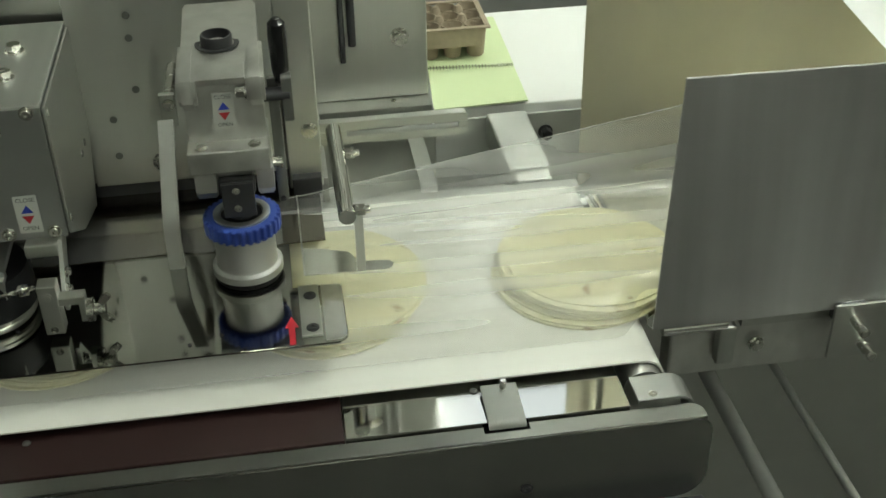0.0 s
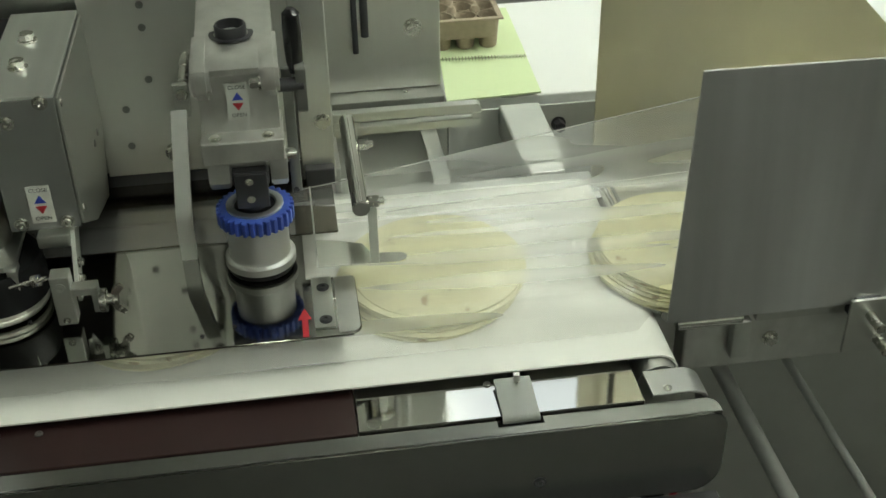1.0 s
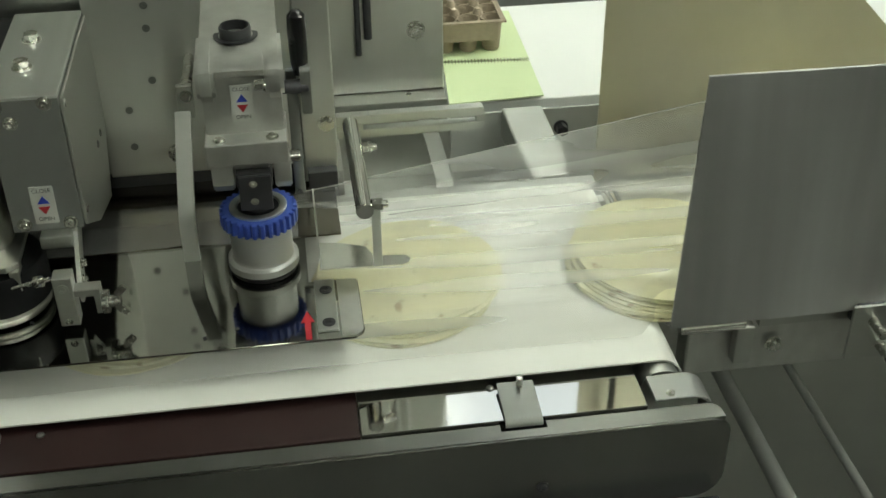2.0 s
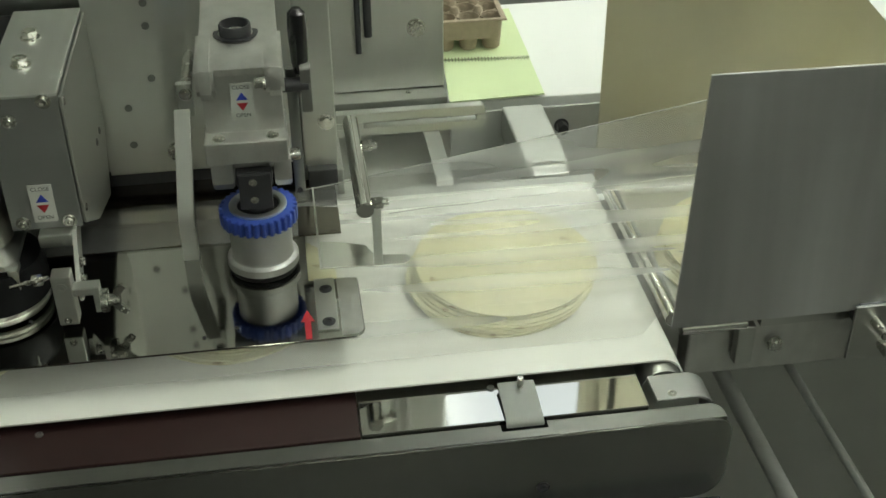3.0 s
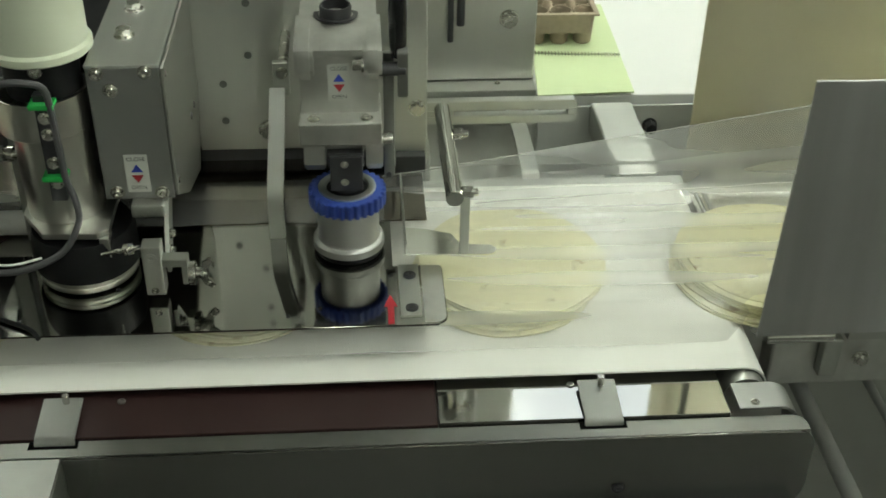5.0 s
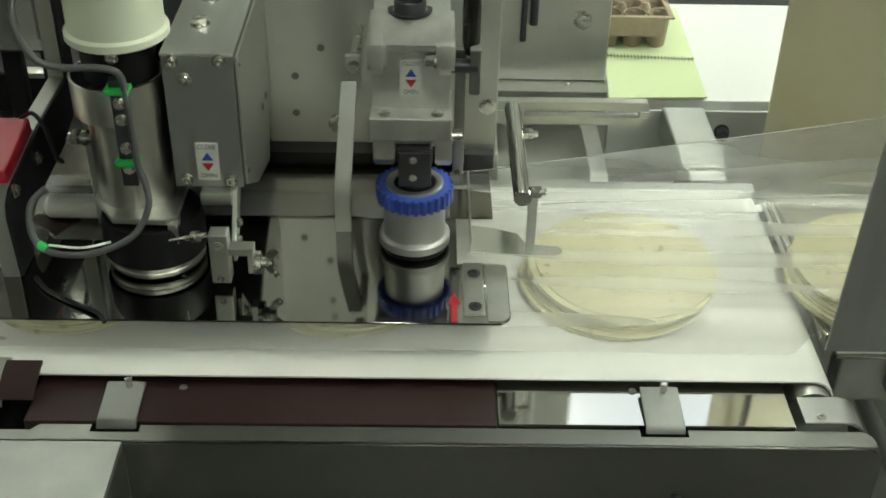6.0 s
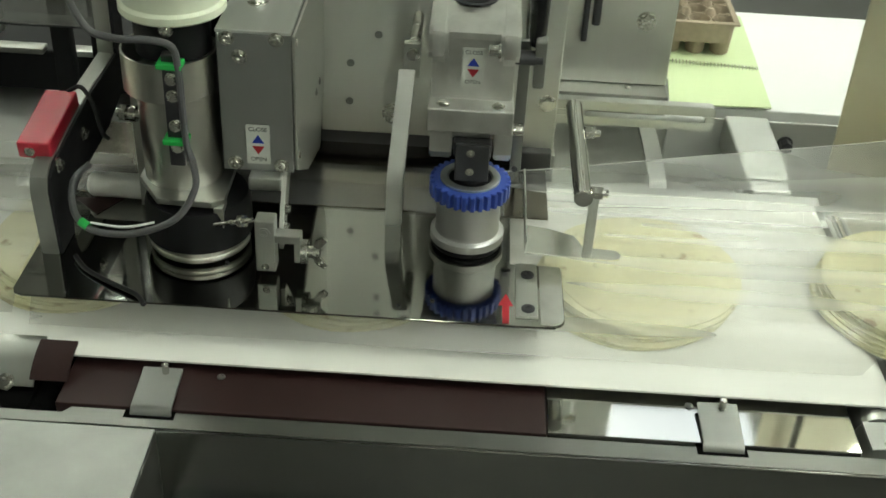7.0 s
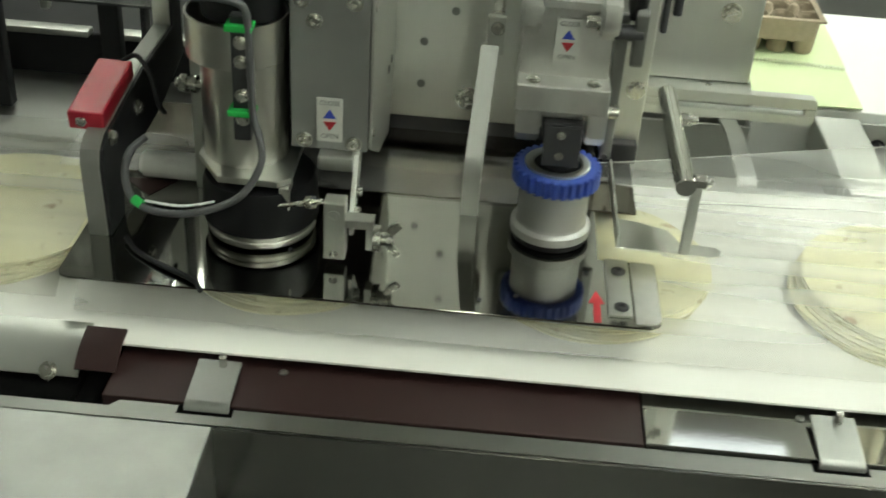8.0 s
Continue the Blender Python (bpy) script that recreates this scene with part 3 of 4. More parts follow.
    hexbolt(f, (0.475, 1.40, 1.0), (0, -1, 0), 0.010, 0.012)
    part("well_wall", box(B(), 0.513, 1.2, 1.345, 1.349, 0.30, 0.897, 0.0006), M_pale, f, "grey steel well wall")
    part("well_wall", box(B(), 0.35, 0.5125, 1.345, 1.349, 0.30, 0.880, 0.0006), M_steel, f, "grey steel well wall")
    part("well_side", box(B(), 0.350, 0.358, 1.165, 1.345, 0.30, 0.93, 0.001), M_steel, f)
    part("well_floor", box(B(), 0.35, 0.62, 1.165, 1.345, 0.80, 0.81), M_steel, f)
    hexbolt(f, (0.665, 1.345, 0.868), (0, -1, 0), 0.008, 0.014, material=M_dark)
    part("cross_tube", box(B(), 0.582, 0.637, 1.190, 1.3448, 0.860, 0.9035, 0.003), M_satin, f, "square steel cross tube")
    part("tube_cap", box(B(), 0.588, 0.632, 1.165, 1.189, 0.874, 0.9000, 0.002), M_cast, f)
    fork = B()
    prism(fork, ribbon([(1.162, 0.890), (1.170, 0.903), (1.27, 0.9045), (1.344, 0.895)], 0.004, 0.006), "x", 0.469, 0.489)
    part("forked_finger", fork, M_steel, f, "bent forked steel finger")
    for (x, r), m in zip(((0.622, 0.006), (0.652, 0.012), (0.675, 0.004)), (M_white, M_black, M_red)):
        part("hose", hose(B(), [(x, 0.80, 0.80), (x + 0.002, 0.814, 0.70), (x - 0.004, 0.84, 0.55), (x - 0.02, 0.90, 0.40)], r), m, f, "supply hose under the rail")
    part("duct", box(B(), 0.680, 0.705, 0.80, 0.83, 0.40, 0.79, 0.003), M_cast, f, "grey cable duct")
    part("plinth", box(B(), -0.5, 0.64, 1.22, 1.70, 0.0, 0.80), M_steel, f)


machine_frame()


def paddle():
    p = thing("film_guide", (0.365, 0.99, 1.03), "polished rod holding a thin steel film paddle", "film guide")
    part("rod", cyl(B(), (0.365, 1.085, 1.034), (0.365, 0.904, 1.033), 0.0085, 32, bevel=0.001), M_polish, p, "polished steel rod")
    part("hanger", box(B(), 0.3717, 0.3805, 0.914, 0.9185, 0.9625, 1.030, 0.0005), M_satin, p, "flat steel hanger bar")
    for y, z in ((0.917, 1.033), (1.03, 1.034)):
        part("nut", cyl(cyl(B(), (0.373, y, z), (0.383, y, z), 0.0065, 6), (0.38, y, z), (0.388, y, z), 0.0038, 12), M_zinc, p)
    out = [(0.319, 0.918), (0.400, 0.914), (0.407, 0.917), (0.409, 0.924), (0.405, 0.930), (0.374, 0.933), (0.366, 0.952), (0.340, 0.962), (0.319, 0.966)]
    part("blade", prism(B(), out, "z", 0.961, 0.9626), M_blade, p, "thin polished paddle blade")
    part("tie", cyl(B(), (0.365, 0.917, 1.033), (0.3745, 0.917, 1.033), 0.003, 12), M_zinc, p)
    part("upstand", box(B(), 0.3182, 0.3198, 0.918, 1.055, 0.961, 0.974), M_steel, p)


paddle()


# ---- the drive roller and its arm ----
RC = (0.263, 0.963)


def roller_arm():
    a = thing("roller_arm", (0.26, 1.05, 1.1), "cast aluminium swing arm with a close and open decal", "machine arm")
    x0, x1 = 0.221, 0.297
    body = B()
    prism(body, [(0.968, 1.090), (1.118, 1.090), (1.118, 1.175), (1.00, 1.166), (0.968, 1.162), (0.966, 1.150), (0.970, 1.128)], "x", x0 + 0.001, x1 - 0.001, 0.002)
    part("body", body, M_cast, a, "cast aluminium arm body")
    for u, v in ((x0 - 0.0025, x0 + 0.015), (x1 - 0.015, x1 + 0.0025)):
        part("shoulder", prism(B(), [(0.967, 1.129), (0.978, 1.129), (1.03, 1.150), (1.04, 1.1685), (0.966, 1.1675), (0.957, 1.163), (0.9545, 1.153), (0.956, 1.140)], "x", u, v, 0.0035), M_cast, a, "rounded cast shoulder")
    part("pocket_lip", prism(B(), [(0.9655, 1.1545), (0.960, 1.1555), (0.9575, 1.163), (0.966, 1.1675), (0.99, 1.168), (0.99, 1.1545)], "x", x0 + 0.0152, x1 - 0.0152, 0.001), M_cast, a, "upper lip of the cast pocket")
    part("flange", box(B(), x0 - 0.001, x1 + 0.001, 0.946, 1.01, 1.0695, 1.0935, 0.0015), M_cast, a)
    for x in (0.234, 0.284):
        hexbolt(a, (x, 0.955, 1.0935), (0, 0, 1), 0.0048, 0.003)
    for u, v in ((x0 + 0.002, 0.2435), (0.2825, x1 + 0.002)):
        part("cheek", prism(B(), [(0.952, 1.0693), (0.952, 1.046), (0.960, 1.036), (0.995, 1.036), (1.01, 1.0693)], "x", u, v, 0.0015), M_cast, a)
    part("crossbar", box(B(), 0.2436, 0.2824, 0.956, 1.0, 1.0605, 1.0693, 0.001), M_cast, a)
    part("pivot_pin", cyl(B(), (0.2985, 0.97, 1.064), (0.309, 0.97, 1.064), 0.0062, 20, bevel=0.001), M_zinc, a)
    hexbolt(a, (0.2815, 0.958, 1.064), (0, -1, 0), 0.004, 0.003)
    part("clamp", box(B(), 0.2455, 0.2805, 0.947, 0.980, 1.044, 1.0600, 0.002), M_dark, a, "black steel clamp")
    ck = part("clamp_tongue", box(B(), 0.2475, 0.2790, 0.9425, 0.9465, 1.0215, 1.0595, 0.001), M_dark, a, "black steel tongue")
    for z in (1.0515, 1.0320):
        capscrew(ck, (0.2615, 0.9425, z), (0, -1, 0), 0.0026, 0.0016)
    part("spindle", cyl(B(), (RC[0], RC[1], 0.95), (RC[0], RC[1], 1.05), 0.014, 24), M_dark, a)
    open_close_label(a, (0.259, 0.9655, 1.1265), 0.0205, 0.038)
    hexbolt(a, (0.2815, 0.9600, 1.1465), (-1, 0, 0), 0.0056, 0.009)
    # a flush ring whose dark colour stands for the recess's shade
    part("bearing_ring", lathe(B(), [(0.0215, 0), (0.0215, 0.0006), (0.0165, 0.0008), (0.0165, 0)], (0.257, 1.028, 1.1680)), M_dark, a, "flush dark ring painting the shade of the bearing recess")
    part("bearing_tube", lathe(B(), [(0.0155, 0), (0.0155, 0.010), (0.0145, 0.0115), (0.0135, 0.0115), (0.0125, 0.001), (0, 0.001)], (0.257, 1.028, 1.167)), M_dark, a, "dark steel bearing tube")
    # lever with black grip
    part("lever_shaft", cyl(B(), (0.297, 0.99, 1.128), (0.322, 0.99, 1.128), 0.007, 20), M_dark, a)
    part("lever", prism(B(), rounded(0.984, 0.998, 1.098, 1.150, (0.006,) * 4), "x", 0.3145, 0.3245, 0.001), M_clip, a)
    part("grip", lathe(B(), [(0, 0), (0.006, 0), (0.0085, 0.012), (0.0095, 0.045), (0.0085, 0.060), (0.004, 0.065), (0, 0.0655)], (0.3155, 0.996, 1.138), 24), M_gloss, a, "glossy black lever grip")
    part("link_bar", box(B(), 0.3010, 0.3115, 1.00, 1.006, 1.002, 1.14, 0.001), M_clip, a, "dull grey link bar")
    capscrew(a, (0.3055, 1.00, 1.005), (0, -1, 0), 0.002, 0.0012, material=M_dark)
    part("rear_arm", box(B(), 0.228, 0.290, 1.04, 1.127, 1.11, 1.16, 0.002), M_cast, a)


def gear_outline(n, r0, r1):
    pts = []
    for i in range(n):
        for k, r in ((0.0, r0), (0.22, r1), (0.62, r1), (0.84, r0)):
            a = 2 * math.pi * (i + k) / n
            pts.append((r * math.cos(a), r * math.sin(a)))
    return pts


def drive_roller():
    """Built round its own axis, so that it can turn."""
    r = thing("drive_roller", (0, 0, 0), "grey aluminium film roller with a blue toothed ring", "roller")
    part("body", lathe(B(), [(0.0, 0.0062), (0.034, 0.0062), (0.0358, 0.0072), (0.0358, 0.0145), (0.0345, 0.0160), (0.0315, 0.017), (0.0308, 0.019), (0.0308, 0.056), (0.0, 0.056)]), M_roller, r, "turned aluminium roller body")
    part("drip_ring", lathe(B(), [(0.0, 0.0006), (0.0335, 0.0006), (0.0342, 0.002), (0.0342, 0.0052), (0.0335, 0.0060), (0, 0.0060)]), M_black, r, "black rubber ring")
    g = B()
    prism(g, gear_outline(30, 0.0348, 0.0385), "z", 0.0562, 0.0715, 0.0006)
    part("toothed_ring", g, M_blue, r, "blue plastic toothed ring")
    part("hub", lathe(B(), [(0.0285, 0.0716), (0.0285, 0.0735), (0.0265, 0.0742), (0.0215, 0.0742), (0.0205, 0.0725), (0.0205, 0.0719)]), M_satin, r, "light metal hub ring")
    # no hole here: the bore's darkness is a flat black disc
    part("hub_bore", lathe(B(), [(0.0205, 0.0718), (0.0200, 0.0724), (0.0, 0.0724)]), M_black, r, "flat black disc painting the dark of the hub bore")
    return r


roller_arm()
roller = drive_roller()


# ---- bent strips and the left bracket ----
def strips():
    s = thing("strip_bracket", (0.19, 0.985, PLATE), "bent brushed steel strip standing on the plate", "bracket")
    bm = B()
    prism(bm, ribbon([(0.985, PLATE), (0.985, 0.986), (1.038, 1.086)], 0.006, 0.020, 9), "x", 0.1815, 0.1975, 0.0006)
    for v in bm.verts:
        v.co.x += 0.12 * max(0, v.co.y - 0.985)
    part("strip", bm, M_strip, s)
    part("tab", box(B(), 0.192, 0.208, 1.037, 1.044, 1.078, 1.114, 0.001), M_satin, s)
    part("standoff", cyl(B(), (0.201, 1.044, 1.104), (0.201, 1.127, 1.104), 0.0055, 18), M_zinc, s)
    hexbolt(s, (0.201, 1.037, 1.103), (0, -1, 0), 0.005, 0.004)
    s = thing("sensor_bracket", (-0.115, 0.90, PLATE), "thick bent steel bracket standing on the plate", "bracket")
    prof = [(0.896, PLATE), (0.892, 1.012), (0.897, 1.025), (0.910, 1.033), (1.015, 1.0445), (1.120, 1.045), (1.122, 1.40), (1.150, 1.40), (1.150, 1.005), (1.068, 0.986), (0.965, 0.982), (0.945, 0.974), (0.936, 0.958), (0.934, PLATE)]
    part("upright", prism(B(), prof, "x", -0.134, -0.1175, 0.0008), M_strip, s, "brushed steel bracket plate")
    # the grey bracket's shaded side, put in as a dark sheet
    part("side_face", prism(B(), [(y, z + (0.0006 if z < 0.95 else 0)) for y, z in prof], "x", -0.1174, -0.1140, 0.0006), M_void, s, "dark sheet painting the bracket's shaded side")
    for y, z in ((0.991, 1.023), (0.917, 1.031)):
        hexbolt(s, (-0.1140, y, z - 0.004), (1, 0, 0), 0.0055, 0.004)
    e = thing("sensor_switch", (-0.137, 0.965, 1.05), "red plastic sensor box screwed to the bracket", "sensor")
    body = box(B(), -0.0155, 0.0155, -0.044, 0.044, -0.0085, 0.0085, 0.002)
    bmesh.ops.transform(body, matrix=pose(-0.1345, 0.962, 1.0445, 7, 0, 0), verts=body.verts[:])
    part("case", body, M_red, e, "red plastic case")
    capscrew(e, (-0.1385, 0.9185, 1.0390), (0, -1, 0.12), 0.0032, 0.002)
    wire = thing("sensor_wire", (-0.115, 0.98, 1.06), "thin black wire from the red sensor", "wire")
    part("wire", hose(B(), [(-0.128, 1.004, 1.057), (-0.114, 1.002, 1.064), (-0.098, 0.985, 1.055), (-0.088, 0.97, 1.036), (-0.086, 0.98, 1.022)], 0.0022), M_black, wire)


strips()


# ---- left gear box ----
def gear_box():
    g = thing("gear_housing", (0.07, 1.03, 1.09), "grey metal gear housing with bolted cover", "gear housing")
    part("shell", box(B(), 0.0362, 0.1000, 0.9335, 1.126, 1.026, 1.1600, 0.0012), M_grey, g, "grey metal shell")
    part("cover", box(B(), 0.0358, 0.1004, 0.9315, 0.9333, 1.0255, 1.1610, 0.0006), M_grey, g, "grey front cover")
    part("lid", box(B(), 0.0352, 0.1008, 0.9310, 1.126, 1.1612, 1.1645, 0.0006), M_lid, g, "bright brushed steel lid")
    for y in (0.993, 1.055):
        hexbolt(g, (0.062, y, 1.1645), (0, 0, 1), 0.0075, 0.008)
    for x, z in ((0.0450, 1.156), (0.0880, 1.157), (0.0555, 1.1395), (0.0470, 1.0330), (0.0890, 1.0325)):
        capscrew(g, (x, 0.9315, z), (0, -1, 0), 0.0046, 0.0052)
    for z in (1.150, 1.038):
        capscrew(g, (0.1004, 0.945, z), (1, 0, 0), 0.0042, 0.004)
    open_close_label(g, (0.0685, 0.9312, 1.0535), 0.0215, 0.040)
    part("link_plate", prism(B(), [(0.895, 0.965), (0.905, 0.965), (0.955, 1.026), (0.925, 1.026), (0.893, 0.985)], "x", 0.0905, 0.0945, 0.0006), M_satin, g, "grey steel link plate")
    part("link_foot", box(B(), 0.060, 0.0905, 0.918, 0.945, 1.012, 1.0255, 0.002), M_satin, g)
    for y, z in ((0.912, 0.998), (0.904, 0.984)):
        capscrew(g, (0.0945, y, z), (1, 0, 0), 0.0038, 0.005)
    blk = part("clamp_block", box(B(), 0.0715, 0.0895, 0.879, 0.896, 0.9495, 1.004, 0.0012), M_satin, g, "small machined clamp block")
    capscrew(blk, (0.0800, 0.879, 0.992), (0, -1, 0), 0.0036, 0.0012, material=M_satin)
    capscrew(blk, (0.0800, 0.879, 0.955), (0, -1, 0), 0.0024, 0.0012)
    part("fork", prism(B(), [(0.0895, 0.990), (0.113, 0.990), (0.113, 0.962), (0.107, 0.962), (0.107, 0.982), (0.0895, 0.982)], "y", 0.878, 0.892, 0.0006), M_satin, g, "small steel fork")
    w = part("wing_nut", cyl(cyl(B(), (0.1132, 0.883, 0.972), (0.119, 0.883, 0.972), 0.0115, 20), (0.118, 0.883, 0.972), (0.130, 0.883, 0.972), 0.0058, 16), M_zinc, g, "zinc wing nut")
    wing = B()
    for s in (-1, 1):
        prism(wing, [(0.122, 0.972 + s * 0.002), (0.127, 0.972 + s * 0.002), (0.137, 0.972 + s * 0.013), (0.133, 0.972 + s * 0.017), (0.126, 0.972 + s * 0.012)], "y", 0.8805, 0.8855, 0.0005)
    part("wing", wing, M_zinc, w)


gear_box()


# ---- sealing head with its motor ----
def sealing_head():
    h = thing("sealing_motor", (0.0, 0.935, PLATE), "steel sealing motor on a black rubber roller", "motor")
    c = (0.008, 0.936)
    part("rim", lathe(B(), [(0, 0.003), (0.046, 0.003), (0.0475, 0.005), (0.0475, 0.0085), (0.0465, 0.0098), (0.0475, 0.011), (0.0475, 0.0145), (0.046, 0.016), (0, 0.016)], (c[0], c[1], PLATE)), M_motor, h, "steel sealing rim")
    part("rubber_roller", lathe(B(), [(0, 0.0162), (0.050, 0.0162), (0.0505, 0.018), (0.0495, 0.048), (0.047, 0.056), (0, 0.056)], (c[0], c[1], PLATE)), M_black, h, "black rubber roller")
    m = (-0.006, 0.950)
    part("bracket", prism(B(), [(-0.045, 0.935), (-0.020, 0.898), (0.030, 0.896), (0.040, 0.905), (0.040, 1.02), (-0.045, 1.02)], "z", 1.0035, 1.0095, 0.0006), M_satin, h, "bent steel bracket plate")
    part("bracket_ear", box(B(), 0.031, 0.040, 0.897, 0.915, 0.982, 1.0032, 0.0008), M_satin, h)
    part("motor_body", lathe(B(), [(0, 0), (0.0365, 0), (0.0365, 0.092), (0, 0.092)], (m[0], m[1], 1.0098)), M_motor, h, "steel motor body")
    part("motor_band", lathe(B(), [(0.0366, 0), (0.0415, 0.0), (0.0425, 0.001), (0.0425, 0.037), (0.0405, 0.037), (0.040, 0.010), (0, 0.010)], (m[0] - 0.005, m[1], 1.100)), M_motor, h, "polished steel band")
    part("insulation", lathe(B(), [(0, 0), (0.033, 0), (0.034, 0.02), (0.033, 0.032), (0, 0.032)], (m[0], m[1], 1.136)), M_black, h, "black insulating sleeve")
    part("flange", lathe(B(), [(0, 0), (0.0445, 0), (0.0465, 0.002), (0.0465, 0.008), (0.0445, 0.0095), (0.043, 0.0105), (0.043, 0.12), (0, 0.12)], (m[0] + 0.002, m[1], 1.1735)), M_cream, h, "cream enamelled motor cap")
    capscrew(h, (0.0, 0.906, 1.171), (0, -1, 0.1), 0.004, 0.004)
    st = part("strap", box(B(), -0.006, 0.008, 0.9035, 0.913, 1.042, 1.150, 0.0008), M_dark, h, "dark steel terminal strap")
    for z in (1.128, 1.112, 1.083, 1.062):
        hexbolt(st, (0.002, 0.9035, z), (0, -1, 0), 0.0046, 0.005)
    for z in (1.141, 1.0685):
        part("tape", box(B(), -0.0095, 0.0125, 0.8965, 0.9135, z - 0.0025, z + 0.0025, 0.001), M_green, h, "green binding tape")
    part("adjuster", cyl(cyl(B(), (0.034, 0.888, 0.992), (0.072, 0.872, 1.010), 0.0022, 12), (0.059, 0.8775, 1.0038), (0.064, 0.8754, 1.0062), 0.006, 6), M_zinc, h, "threaded adjusting screw")
    part("side_boss", cyl(B(), (-0.066, 0.955, 1.065), (-0.043, 0.953, 1.065), 0.0045, 16), M_zinc, h)
    part("nut", cyl(cyl(B(), (-0.062, 0.9547, 1.065), (-0.056, 0.9540, 1.065), 0.0085, 6), (-0.0525, 0.9538, 1.065), (-0.0475, 0.9534, 1.065), 0.0078, 20), M_zinc, h)
    part("mount", box(B(), -0.046, 0.036, 0.985, 1.13, 1.03, 1.16, 0.003), M_void, h, "black mounting block")
    part("stay", box(B(), -0.064, -0.052, 0.99, 1.0, PLATE, 1.09, 0.001), M_satin, h)
    t = thing("film_tube", (-0.085, 1.0, PLATE), "milky plastic film tube lying on the plate", "film tube")
    part("tube", lathe(B(), [(0.0, 0), (0.009, 0.0), (0.0125, 0.004), (0.0130, 0.070), (0.0115, 0.070), (0.011, 0.006), (0.0, 0.006)], (0, 0, 0), 28), M_milk, t)
    t.children[-1].data.transform(pose(-0.119, 1.004, PLATE + 0.0135, 0, 90, 0) @ Matrix.Translation(ORIGIN[t.name]))
    t.children[-1].data.transform(Matrix.Translation(-ORIGIN[t.name]))
    part("tab", prism(B(), [(-0.134, 0.996), (-0.085, 1.000), (-0.103, 0.968)], "z", PLATE, PLATE + 0.0008), M_maroon, t, "maroon triangular tab")
    cab = thing("sensor_cable", (-0.05, 0.90, 1.0), "grey cable looping from the motor to the bracket", "cable")
    part("sheath", hose(B(), [(-0.070, 0.96, 1.26), (-0.080, 0.91, 1.21), (-0.066, 0.90, 1.174), (-0.043, 0.898, 1.165), (-0.012, 0.897, 1.1655), (0.006, 0.898, 1.160), (0.0095, 0.899, 1.140), (0.0102, 0.900, 1.10), (0.0115, 0.898, 1.068), (0.0175, 0.893, 1.050), (0.0190, 0.885, 1.030), (0.002, 0.875, 1.004), (-0.034, 0.872, 0.988), (-0.070, 0.876, 0.984), (-0.090, 0.885, 0.990), (-0.098, 0.897, 1.004), (-0.096, 0.907, 1.020), (-0.084, 0.918, 1.030)], 0.0032), M_cable, cab, "grey cable sheath")
    part("core", hose(B(), [(-0.018, 0.876, 0.998), (-0.046, 0.876, 0.991), (-0.078, 0.882, 0.9895)], 0.0012), M_white, cab, "white inner wires")
    part("tape", cyl(B(), (-0.088, 0.884, 0.989), (-0.080, 0.880, 0.986), 0.0042, 14), M_green, cab, "green tape")
    low = thing("floor_cable", (-0.06, 0.86, PLATE), "thin dark cable lying on the polished plate", "cable")
    part("sheath", hose(B(), [(-0.10, 0.89, PLATE + 0.004), (-0.085, 0.872, PLATE + 0.003), (-0.06, 0.855, PLATE + 0.003), (-0.03, 0.838, PLATE + 0.003), (-0.02, 0.826, PLATE + 0.001)], 0.0024), M_black, low)


sealing_head()


